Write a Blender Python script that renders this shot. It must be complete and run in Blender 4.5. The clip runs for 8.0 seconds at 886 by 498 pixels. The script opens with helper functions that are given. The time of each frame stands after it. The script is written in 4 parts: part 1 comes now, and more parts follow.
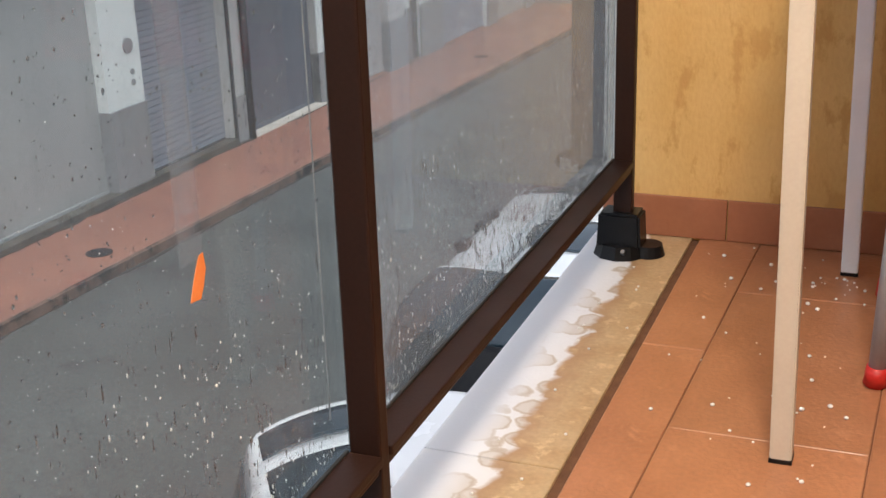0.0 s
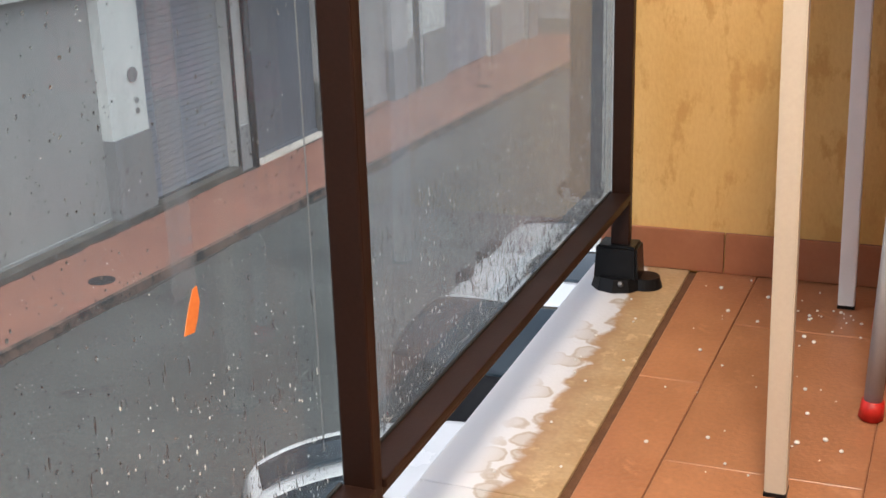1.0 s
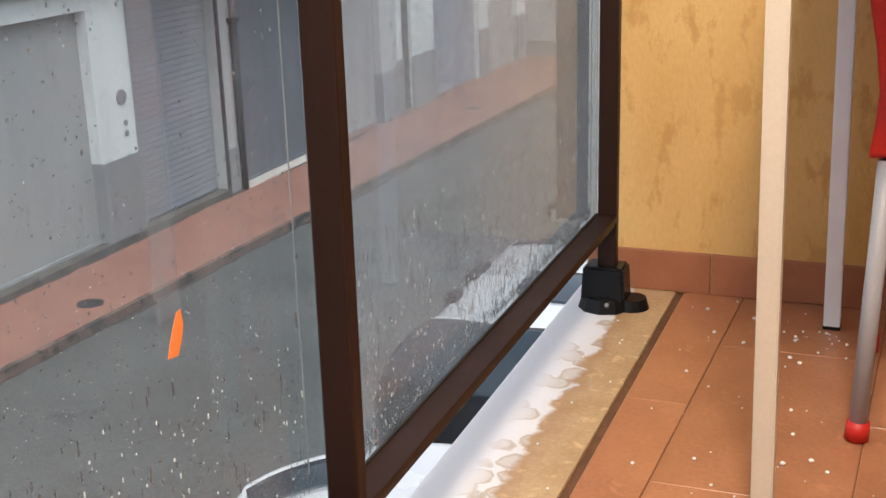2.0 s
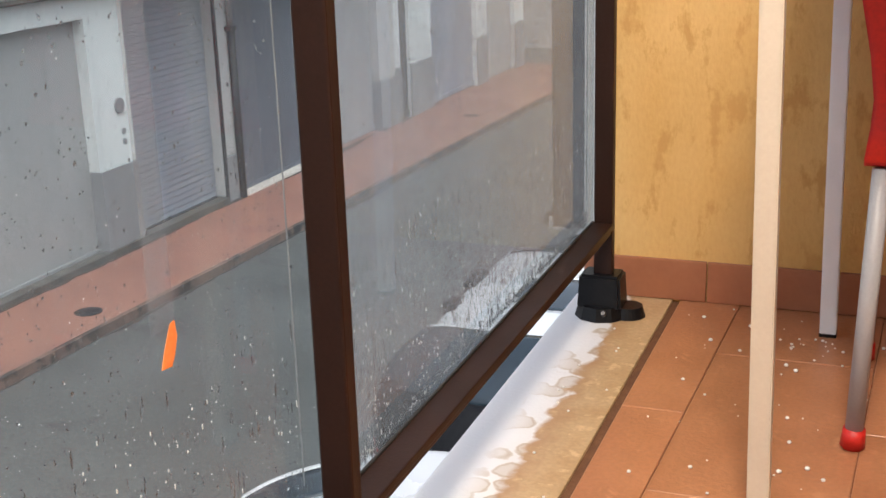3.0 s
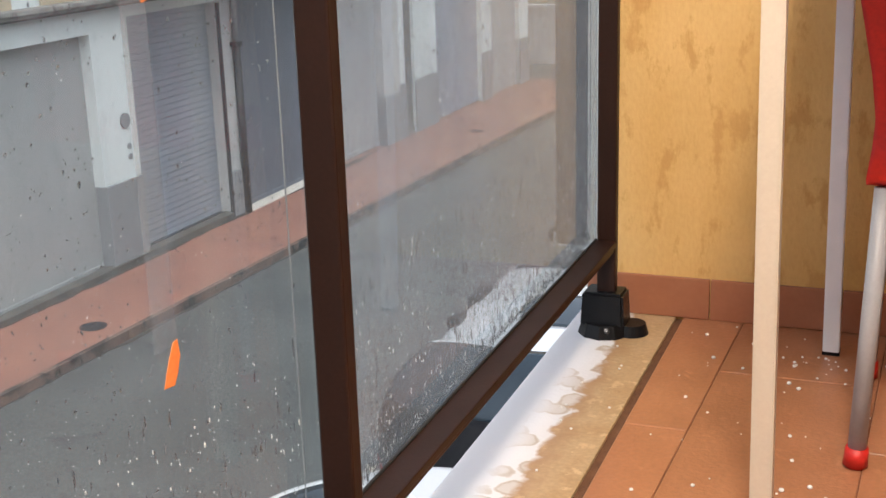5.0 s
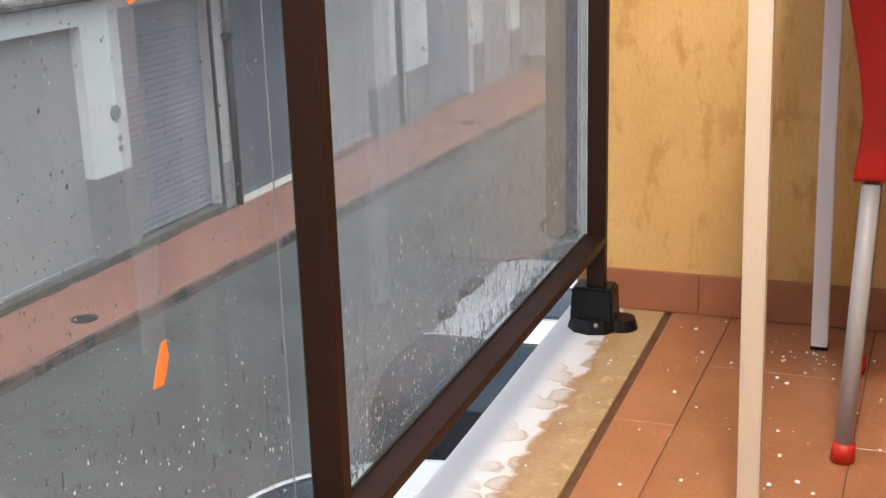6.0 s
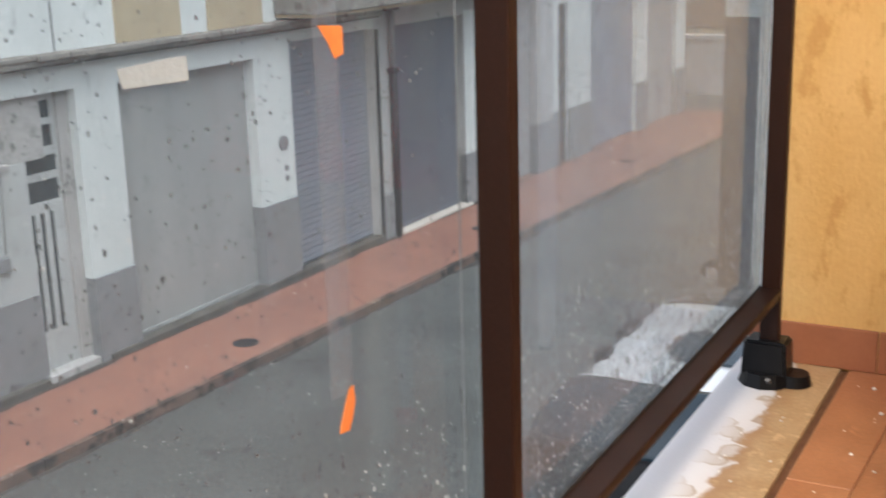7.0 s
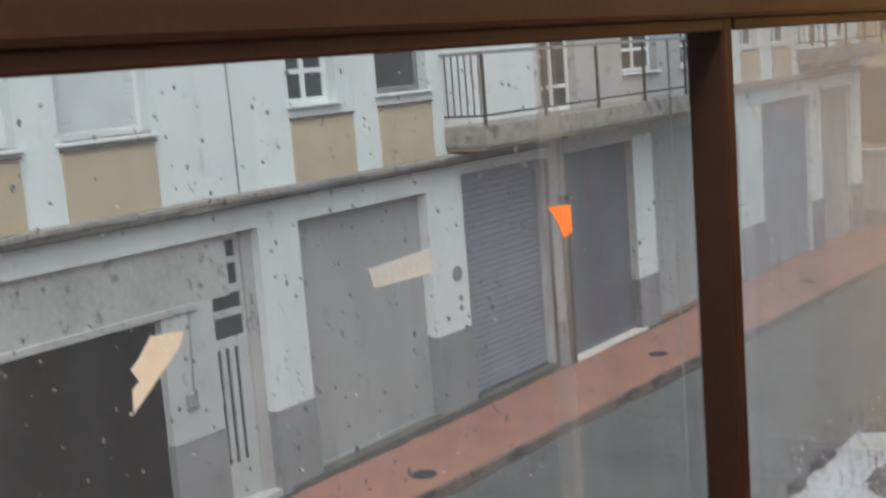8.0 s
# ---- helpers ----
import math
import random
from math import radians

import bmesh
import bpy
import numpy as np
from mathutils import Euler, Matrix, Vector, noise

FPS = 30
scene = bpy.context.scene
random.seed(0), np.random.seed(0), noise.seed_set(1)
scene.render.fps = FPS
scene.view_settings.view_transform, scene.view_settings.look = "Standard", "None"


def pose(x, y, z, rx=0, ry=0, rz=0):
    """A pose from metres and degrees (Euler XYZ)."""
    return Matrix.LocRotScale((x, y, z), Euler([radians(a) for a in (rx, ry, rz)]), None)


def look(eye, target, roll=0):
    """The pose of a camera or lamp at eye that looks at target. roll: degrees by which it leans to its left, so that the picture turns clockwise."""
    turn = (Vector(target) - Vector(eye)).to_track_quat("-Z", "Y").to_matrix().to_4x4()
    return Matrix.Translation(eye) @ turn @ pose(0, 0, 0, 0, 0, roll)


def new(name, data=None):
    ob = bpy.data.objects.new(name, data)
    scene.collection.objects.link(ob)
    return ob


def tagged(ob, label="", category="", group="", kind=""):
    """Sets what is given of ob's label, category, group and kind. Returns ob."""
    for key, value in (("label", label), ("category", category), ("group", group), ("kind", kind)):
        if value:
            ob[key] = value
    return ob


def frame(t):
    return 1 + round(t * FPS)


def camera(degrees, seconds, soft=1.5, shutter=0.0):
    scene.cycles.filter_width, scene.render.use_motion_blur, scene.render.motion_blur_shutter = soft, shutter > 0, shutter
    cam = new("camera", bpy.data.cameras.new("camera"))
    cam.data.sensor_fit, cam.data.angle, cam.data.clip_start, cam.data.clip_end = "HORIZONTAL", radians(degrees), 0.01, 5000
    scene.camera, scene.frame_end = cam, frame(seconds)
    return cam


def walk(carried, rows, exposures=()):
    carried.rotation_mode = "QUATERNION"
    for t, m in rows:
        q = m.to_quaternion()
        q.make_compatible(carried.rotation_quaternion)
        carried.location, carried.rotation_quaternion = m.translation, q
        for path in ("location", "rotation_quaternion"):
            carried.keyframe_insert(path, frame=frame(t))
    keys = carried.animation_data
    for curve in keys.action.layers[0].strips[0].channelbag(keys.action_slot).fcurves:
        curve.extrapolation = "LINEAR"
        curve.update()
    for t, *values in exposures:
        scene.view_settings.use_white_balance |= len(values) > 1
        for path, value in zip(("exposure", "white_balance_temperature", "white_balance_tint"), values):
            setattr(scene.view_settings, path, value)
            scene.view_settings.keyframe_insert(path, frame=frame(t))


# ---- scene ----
cam = camera(39.6, 8.0, soft=1.5, shutter=0.35)
PATH = [
    (0, (0.377, -2.393, 0.84), (-0.318, -0.643, 0.167), -1.9),
    (0.5, (0.382, -2.396, 0.844), (-0.319, -0.64, 0.194), -1.7),
    (1, (0.389, -2.397, 0.848), (-0.315, -0.634, 0.219), -1.7),
    (1.5, (0.392, -2.399, 0.849), (-0.312, -0.627, 0.243), -1.6),
    (2, (0.396, -2.399, 0.85), (-0.296, -0.619, 0.254), -1.7),
    (3.5, (0.401, -2.398, 0.856), (-0.295, -0.612, 0.285), -1.9),
    (4, (0.401, -2.401, 0.859), (-0.306, -0.615, 0.302), -1.8),
    (4.5, (0.402, -2.401, 0.858), (-0.304, -0.615, 0.301), -1.8),
    (6, (0.409, -2.402, 0.867), (-0.277, -0.614, 0.292), -1.7),
    (6.5, (0.403, -2.402, 0.876), (-0.347, -0.638, 0.307), -1.5),
    (7, (0.381, -2.41, 0.884), (-0.538, -0.71, 0.37), -1.6),
    (7.5, (0.358, -2.422, 0.905), (-0.692, -0.773, 0.48), -2.8),
    (8, (0.334, -2.424, 0.928), (-0.831, -0.827, 0.626), -4.5),
]
walk(cam, [(t, look(eye, target, roll)) for t, eye, target, roll in PATH], exposures=[(0, 1.18, 6150, 10), (2, 1.29, 6150, 10), (4.5, 1.38, 6150, 10), (7, 1.33, 6150, 10), (8, 1.08, 6250, 10)])

# ---- light ----
world = bpy.data.worlds.new("overcast_sky")
scene.world = world
world.use_nodes = True
wn = world.node_tree
wn.nodes.clear()
sky = wn.nodes.new("ShaderNodeTexSky")
sky.sky_type, sky.sun_disc = "NISHITA", False
sky.sun_elevation, sky.sun_rotation = radians(62), radians(135)
sky.dust_density, sky.air_density = 4.0, 1.0
hsv = wn.nodes.new("ShaderNodeHueSaturation")
hsv.inputs["Saturation"].default_value = 0.35
bg = wn.nodes.new("ShaderNodeBackground")
bg.inputs["Strength"].default_value = 0.130
wout = wn.nodes.new("ShaderNodeOutputWorld")
wn.links.new(sky.outputs[0], hsv.inputs["Color"])
wn.links.new(hsv.outputs[0], bg.inputs["Color"])
wn.links.new(bg.outputs[0], wout.inputs["Surface"])

sun_data = bpy.data.lights.new("sun", "SUN")
sun_data.energy, sun_data.angle, sun_data.color = 0.38, radians(40), (1.0, 0.97, 0.93)
sun = new("sun", sun_data)
sun.matrix_world = look((8, -8, 21), (0, 0, 0))

# warm bulb of the balcony's ceiling lamp
bulb_data = bpy.data.lights.new("lamp_bulb", "POINT")
bulb_data.energy, bulb_data.shadow_soft_size, bulb_data.color = 88, 0.20, (1.0, 0.87, 0.72)
bulb = new("lamp_bulb", bulb_data)
bulb.location = (0.45, -2.20, 2.28)

# ---- materials ----
def mat(name, a, b=None, rough=0.6, scale=8.0, fine=60.0, bump=0.15, metal=0.0, spots=None, spot_scale=3.0,
        spot_cut=0.6, vary=0.0, stretch=(1, 1, 1), coat=0.0, fine_amount=0.25):
    """Two-scale procedural surface: broad mottling a-b, fine grain, optional spots and per-piece variation."""
    m = bpy.data.materials.new(name)
    m.use_nodes = True
    nt = m.node_tree
    n, l = nt.nodes, nt.links
    bsdf = n["Principled BSDF"]
    co = n.new("ShaderNodeTexCoord")
    mp = n.new("ShaderNodeMapping")
    mp.inputs["Scale"].default_value = stretch
    l.new(co.outputs["Object"], mp.inputs["Vector"])
    n1 = n.new("ShaderNodeTexNoise")
    n1.inputs["Scale"].default_value, n1.inputs["Detail"].default_value = scale, 6
    n2 = n.new("ShaderNodeTexNoise")
    n2.inputs["Scale"].default_value, n2.inputs["Detail"].default_value = fine, 3
    l.new(mp.outputs[0], n1.inputs["Vector"])
    l.new(mp.outputs[0], n2.inputs["Vector"])
    ramp = n.new("ShaderNodeMapRange")
    ramp.inputs["From Min"].default_value, ramp.inputs["From Max"].default_value = 0.3, 0.7
    l.new(n1.outputs["Fac"], ramp.inputs["Value"])
    mix = n.new("ShaderNodeMix")
    mix.data_type = "RGBA"
    b = b or tuple(c * 0.82 for c in a)
    mix.inputs["A"].default_value, mix.inputs["B"].default_value = (*a, 1), (*b, 1)
    l.new(ramp.outputs[0], mix.inputs["Factor"])
    out = mix.outputs["Result"]
    grain = n.new("ShaderNodeMix")
    grain.data_type, grain.blend_type = "RGBA", "OVERLAY"
    grain.inputs["Factor"].default_value = fine_amount
    l.new(out, grain.inputs["A"])
    l.new(n2.outputs["Fac"], grain.inputs["B"])
    out = grain.outputs["Result"]
    if spots:
        n3 = n.new("ShaderNodeTexNoise")
        n3.inputs["Scale"].default_value, n3.inputs["Detail"].default_value = spot_scale, 8
        n3.inputs["Roughness"].default_value = 0.65
        l.new(mp.outputs[0], n3.inputs["Vector"])
        cut = n.new("ShaderNodeMapRange")
        cut.inputs["From Min"].default_value, cut.inputs["From Max"].default_value = spot_cut, spot_cut + 0.07
        l.new(n3.outputs["Fac"], cut.inputs["Value"])
        sp = n.new("ShaderNodeMix")
        sp.data_type = "RGBA"
        sp.inputs["B"].default_value = (*spots, 1)
        l.new(out, sp.inputs["A"])
        l.new(cut.outputs[0], sp.inputs["Factor"])
        out = sp.outputs["Result"]
    if vary:
        oi = n.new("ShaderNodeObjectInfo")
        vr = n.new("ShaderNodeMapRange")
        vr.inputs["To Min"].default_value, vr.inputs["To Max"].default_value = 1 - vary, 1 + vary
        l.new(oi.outputs["Random"], vr.inputs["Value"])
        hs = n.new("ShaderNodeHueSaturation")
        l.new(vr.outputs[0], hs.inputs["Value"])
        l.new(out, hs.inputs["Color"])
        out = hs.outputs["Color"]
    l.new(out, bsdf.inputs["Base Color"])
    rr = n.new("ShaderNodeMapRange")
    rr.inputs["To Min"].default_value, rr.inputs["To Max"].default_value = max(rough - 0.1, 0.03), min(rough + 0.1, 1)
    l.new(n1.outputs["Fac"], rr.inputs["Value"])
    l.new(rr.outputs[0], bsdf.inputs["Roughness"])
    bsdf.inputs["Metallic"].default_value = metal
    bsdf.inputs["Coat Weight"].default_value = coat
    if bump:
        bp = n.new("ShaderNodeBump")
        bp.inputs["Strength"].default_value, bp.inputs["Distance"].default_value = bump, 0.01
        l.new(n2.outputs["Fac"], bp.inputs["Height"])
        l.new(bp.outputs[0], bsdf.inputs["Normal"])
    return m


def pane_mat(name, tint, veil, veil_amount, streaks=0.0, rough=0.0):
    """Window glass with a film of dirt and water on it; the veil can also carry painted haze."""
    m = bpy.data.materials.new(name)
    m.use_nodes = True
    nt = m.node_tree
    n, l = nt.nodes, nt.links
    n.clear()
    out = n.new("ShaderNodeOutputMaterial")
    clear = n.new("ShaderNodeBsdfTransparent")
    clear.inputs["Color"].default_value = (*tint, 1)
    film = n.new("ShaderNodeBsdfTranslucent")
    film.inputs["Color"].default_value = (*veil, 1)
    dust = n.new("ShaderNodeBsdfDiffuse")
    dust.inputs["Color"].default_value = (*veil, 1)
    both = n.new("ShaderNodeMixShader")
    both.inputs[0].default_value = 0.07
    l.new(film.outputs[0], both.inputs[1])
    l.new(dust.outputs[0], both.inputs[2])
    co = n.new("ShaderNodeTexCoord")
    mp = n.new("ShaderNodeMapping")
    mp.inputs["Scale"].default_value = (1, 1, 0.12)
    l.new(co.outputs["Object"], mp.inputs["Vector"])
    n1 = n.new("ShaderNodeTexNoise")
    n1.inputs["Scale"].default_value, n1.inputs["Detail"].default_value = 70, 4
    l.new(mp.outputs[0], n1.inputs["Vector"])
    n2 = n.new("ShaderNodeTexNoise")
    n2.inputs["Scale"].default_value, n2.inputs["Detail"].default_value = 6, 5
    l.new(co.outputs["Object"], n2.inputs["Vector"])
    mr = n.new("ShaderNodeMapRange")
    mr.inputs["From Min"].default_value, mr.inputs["From Max"].default_value = 0.5, 0.75
    mr.inputs["To Min"].default_value, mr.inputs["To Max"].default_value = 0, streaks
    l.new(n1.outputs["Fac"], mr.inputs["Value"])
    mr2 = n.new("ShaderNodeMapRange")
    mr2.inputs["From Min"].default_value, mr2.inputs["From Max"].default_value = 0.3, 0.7
    mr2.inputs["To Min"].default_value, mr2.inputs["To Max"].default_value = veil_amount * 0.75, veil_amount * 1.25
    l.new(n2.outputs["Fac"], mr2.inputs["Value"])
    add = n.new("ShaderNodeMath")
    add.operation = "ADD"
    l.new(mr.outputs[0], add.inputs[0])
    l.new(mr2.outputs[0], add.inputs[1])
    mix = n.new("ShaderNodeMixShader")
    l.new(add.outputs[0], mix.inputs[0])
    l.new(clear.outputs[0], mix.inputs[1])
    l.new(both.outputs[0], mix.inputs[2])
    gl = n.new("ShaderNodeBsdfGlossy")
    gl.inputs["Roughness"].default_value = rough
    lw = n.new("ShaderNodeLayerWeight")
    lw.inputs["Blend"].default_value = 0.5
    pw = n.new("ShaderNodeMath")
    pw.operation = "POWER"
    pw.inputs[1].default_value = 5
    l.new(lw.outputs["Facing"], pw.inputs[0])
    fr = n.new("ShaderNodeMath")
    fr.operation = "MULTIPLY_ADD"
    fr.inputs[1].default_value, fr.inputs[2].default_value = 0.6, 0.02
    l.new(pw.outputs[0], fr.inputs[0])
    m2 = n.new("ShaderNodeMixShader")
    l.new(fr.outputs[0], m2.inputs[0])
    l.new(mix.outputs[0], m2.inputs[1])
    l.new(gl.outputs[0], m2.inputs[2])
    l.new(m2.outputs[0], out.inputs["Surface"])
    return m


def sill_mat():
    """Tan stone whose outer half is white, with a ragged scalloped border."""
    m = mat("sill_stone", (0.50, 0.365, 0.21), (0.42, 0.28, 0.145), 0.45, 14, 120, 0.1, spots=(0.62, 0.46, 0.26), spot_scale=22, spot_cut=0.56)
    n, l = m.node_tree.nodes, m.node_tree.links
    bsdf = n["Principled BSDF"]
    old = bsdf.inputs["Base Color"].links[0].from_socket
    co = n.new("ShaderNodeTexCoord")
    sep = n.new("ShaderNodeSeparateXYZ")
    l.new(co.outputs["Object"], sep.inputs[0])
    vor = n.new("ShaderNodeTexVoronoi")
    vor.inputs["Scale"].default_value = 13
    nz = n.new("ShaderNodeTexNoise")
    nz.inputs["Scale"].default_value, nz.inputs["Detail"].default_value = 24, 6
    l.new(co.outputs["Object"], vor.inputs["Vector"])
    l.new(co.outputs["Object"], nz.inputs["Vector"])
    # rounded bumps of the tan stone, one beside the other
    wob = n.new("ShaderNodeMath")
    wob.operation = "MULTIPLY_ADD"
    wob.inputs[1].default_value = 3.2
    l.new(nz.outputs["Fac"], wob.inputs[0])
    yy = n.new("ShaderNodeMath")
    yy.operation = "MULTIPLY"
    yy.inputs[1].default_value = 38
    l.new(sep.outputs["Y"], yy.inputs[0])
    l.new(yy.outputs[0], wob.inputs[2])
    sn = n.new("ShaderNodeMath")
    sn.operation = "SINE"
    l.new(wob.outputs[0], sn.inputs[0])
    ab = n.new("ShaderNodeMath")
    ab.operation = "ABSOLUTE"
    l.new(sn.outputs[0], ab.inputs[0])
    k = n.new("ShaderNodeMath")
    k.operation = "MULTIPLY_ADD"
    k.inputs[1].default_value, k.inputs[2].default_value = 0.013, 0.008
    l.new(ab.outputs[0], k.inputs[0])
    k2 = n.new("ShaderNodeMath")
    k2.operation = "MULTIPLY_ADD"
    k2.inputs[1].default_value = 0.055
    l.new(nz.outputs["Fac"], k2.inputs[0])
    l.new(k.outputs[0], k2.inputs[2])
    add = n.new("ShaderNodeMath")
    add.operation = "ADD"
    l.new(sep.outputs["X"], add.inputs[0])
    l.new(k2.outputs[0], add.inputs[1])
    mr = n.new("ShaderNodeMapRange")
    mr.inputs["From Min"].default_value, mr.inputs["From Max"].default_value = -0.071, -0.057
    mr.inputs["To Min"].default_value, mr.inputs["To Max"].default_value = 1, 0
    l.new(add.outputs[0], mr.inputs["Value"])
    white = n.new("ShaderNodeMix")
    white.data_type = "RGBA"
    white.inputs["A"].default_value, white.inputs["B"].default_value = (0.72, 0.73, 0.75, 1), (0.45, 0.385, 0.31, 1)
    # damp, dark-rimmed blots; they also tone down the lamplit inner half of the white
    vor.inputs["Scale"].default_value = 17
    warp = n.new("ShaderNodeVectorMath")
    warp.operation = "MULTIPLY_ADD"
    warp.inputs[1].default_value = (0.03, 0.03, 0.03)
    l.new(nz.outputs["Color"], warp.inputs[0])
    l.new(co.outputs["Object"], warp.inputs[2])
    l.new(warp.outputs[0], vor.inputs["Vector"])
    blot = n.new("ShaderNodeValToRGB")
    els = blot.color_ramp.elements
    els[0].position, els[0].color = 0.0, (0.40, 0.40, 0.40, 1)
    els[1].position, els[1].color = 0.38, (0.55, 0.55, 0.55, 1)
    for at, v in ((0.43, 1.0), (0.47, 0.75), (0.50, 0.06), (0.9, 0.0)):
        els.new(at).color = (v, v, v, 1)
    l.new(vor.outputs["Distance"], blot.inputs["Fac"])
    near = n.new("ShaderNodeMapRange")
    near.inputs["From Min"].default_value, near.inputs["From Max"].default_value = -0.170, -0.130
    l.new(sep.outputs["X"], near.inputs["Value"])
    wm = n.new("ShaderNodeMath")
    wm.operation = "MULTIPLY"
    l.new(blot.outputs["Color"], wm.inputs[0])
    l.new(near.outputs[0], wm.inputs[1])
    l.new(wm.outputs[0], white.inputs["Factor"])
    # brown rim of soaked stone beside the white
    rim = n.new("ShaderNodeMapRange")
    rim.inputs["From Min"].default_value, rim.inputs["From Max"].default_value = -0.062, -0.028
    rim.inputs["To Min"].default_value, rim.inputs["To Max"].default_value = 0.75, 0.0
    l.new(add.outputs[0], rim.inputs["Value"])
    soaked = n.new("ShaderNodeMix")
    soaked.data_type = "RGBA"
    soaked.inputs["B"].default_value = (0.36, 0.205, 0.10, 1)
    l.new(rim.outputs[0], soaked.inputs["Factor"])
    l.new(old, soaked.inputs["A"])
    fin = n.new("ShaderNodeMix")
    fin.data_type = "RGBA"
    l.new(mr.outputs[0], fin.inputs["Factor"])
    l.new(soaked.outputs["Result"], fin.inputs["A"])
    l.new(white.outputs["Result"], fin.inputs["B"])
    l.new(fin.outputs["Result"], bsdf.inputs["Base Color"])
    return m


BROWN = mat("brown_aluminium", (0.025, 0.0106, 0.0072), (0.020, 0.0086, 0.0058), 0.45, 5, 200, 0.03)
BLACK = mat("black_plastic", (0.006, 0.006, 0.007), (0.009, 0.009, 0.010), 0.32, 30, 300, 0.08)
STEEL = mat("steel", (0.55, 0.55, 0.55), None, 0.3, 20, 200, 0.02, metal=1.0)
DULLSTEEL = mat("dull_screw", (0.16, 0.16, 0.165), None, 0.5, 20, 200, 0.02, metal=0.6)
RUBBER = mat("seal_rubber", (0.02, 0.02, 0.02), None, 0.7, 20, 200, 0.05)
PANE = pane_mat("wet_glass", (0.925, 0.945, 0.935), (0.60, 0.63, 0.64), 0.056, 0.05)
# thicker veil: wet film plus the mist over the far street, painted in
HAZYWETPANE = pane_mat("rain_streaked_hazed_glass", (0.91, 0.93, 0.925), (0.68, 0.69, 0.69), 0.225, 0.075)
DROP = bpy.data.materials.new("water_drop")
DROP.use_nodes = True
DROP.node_tree.nodes["Principled BSDF"].inputs["Transmission Weight"].default_value = 1.0
# grey base paints in the dark look of refracting drops
DROP.node_tree.nodes["Principled BSDF"].inputs["Base Color"].default_value = (0.50, 0.52, 0.53, 1)
DROP.node_tree.nodes["Principled BSDF"].inputs["IOR"].default_value = 1.33
DROP.node_tree.nodes["Principled BSDF"].inputs["Roughness"].default_value = 0.02
# pale veil that imitates a reflection in the pane
REFLECTBAND = pane_mat("pale_reflection", (0.96, 0.95, 0.94), (0.85, 0.86, 0.87), 0.085, 0.04)
TILE = mat("terracotta_tile", (0.43, 0.192, 0.094), (0.345, 0.145, 0.068), 0.32, 8, 110, 0.12, spots=(0.48, 0.225, 0.115), spot_scale=12, spot_cut=0.58, vary=0.08, fine_amount=0.2)
SKIRT = mat("skirting_tile", (0.38, 0.155, 0.08), (0.32, 0.12, 0.058), 0.4, 9, 90, 0.08, vary=0.06, fine_amount=0.08)
GROUT = mat("dark_grout", (0.16, 0.075, 0.035), (0.11, 0.05, 0.025), 0.9, 40, 200, 0.3)
JOINT = mat("tile_joint", (0.24, 0.10, 0.05), (0.17, 0.07, 0.035), 0.9, 40, 200, 0.3)
SILL = sill_mat()
OCHRE = mat("ochre_stucco", (0.69, 0.455, 0.175), (0.58, 0.345, 0.105), 0.75, 5, 130, 0.2, spots=(0.53, 0.305, 0.092), spot_scale=13, spot_cut=0.535, stretch=(1, 1, 0.5), fine_amount=0.14)
PALE = mat("pale_plaster", (0.58, 0.54, 0.49), (0.52, 0.48, 0.43), 0.8, 3, 90, 0.15)
CREAM = mat("cream_paint", (0.58, 0.51, 0.41), (0.54, 0.47, 0.375), 0.4, 6, 200, 0.03, fine_amount=0.08)
GREYTUBE = mat("grey_lacquered_tube", (0.36, 0.36, 0.375), (0.31, 0.31, 0.325), 0.45, 12, 200, 0.04, fine_amount=0.08)
# far legs' paint, made lighter and bluer to offset the tabletop's shade
LEGLIGHTENED = mat("leg_paint_lightened", (0.84, 0.86, 0.89), (0.76, 0.78, 0.81), 0.5, 12, 200, 0.04, fine_amount=0.08)
RED = mat("red_plastic", (0.58, 0.018, 0.010), (0.50, 0.014, 0.008), 0.45, 10, 150, 0.03)
ORANGE = mat("orange_sticker", (0.85, 0.27, 0.07), (0.78, 0.22, 0.05), 0.6, 30, 200, 0.05)
PALESTICKER = mat("bleached_sticker", (0.36, 0.43, 0.49), (0.32, 0.385, 0.44), 0.7, 30, 200, 0.1, fine_amount=0.08)
BEIGE = mat("faded_sticker", (0.47, 0.47, 0.44), (0.42, 0.42, 0.385), 0.7, 30, 200, 0.1, fine_amount=0.08)
# white of the hail, also used for painted glints on rain drops
HAILGLINT = mat("hail_and_glint_white", (0.85, 0.83, 0.80), (0.75, 0.73, 0.70), 0.2, 60, 300, 0.1)
PLASTER = mat("grey_render", (0.43, 0.42, 0.415), (0.33, 0.325, 0.32), 0.85, 1.2, 40, 0.2, spots=(0.18, 0.18, 0.18), spot_scale=6, spot_cut=0.59, fine_amount=0.4)
WHITEWALL = mat("white_facade_paint", (0.65, 0.69, 0.685), (0.57, 0.605, 0.60), 0.8, 0.9, 30, 0.12, spots=(0.47, 0.49, 0.485), spot_scale=5, spot_cut=0.60, stretch=(1, 1, 0.6), fine_amount=0.4)
# spotted white paint of pier and door, greyed to paint in the recess shade
SHADEDWHITE = mat("recess_shaded_white", (0.47, 0.485, 0.485), (0.39, 0.405, 0.405), 0.7, 2.5, 40, 0.12, spots=(0.30, 0.305, 0.30), spot_scale=7, spot_cut=0.60)
TAUPE = mat("taupe_render", (0.46, 0.46, 0.455), (0.38, 0.38, 0.375), 0.85, 1.2, 40, 0.2, spots=(0.30, 0.295, 0.29), spot_scale=3, spot_cut=0.62)
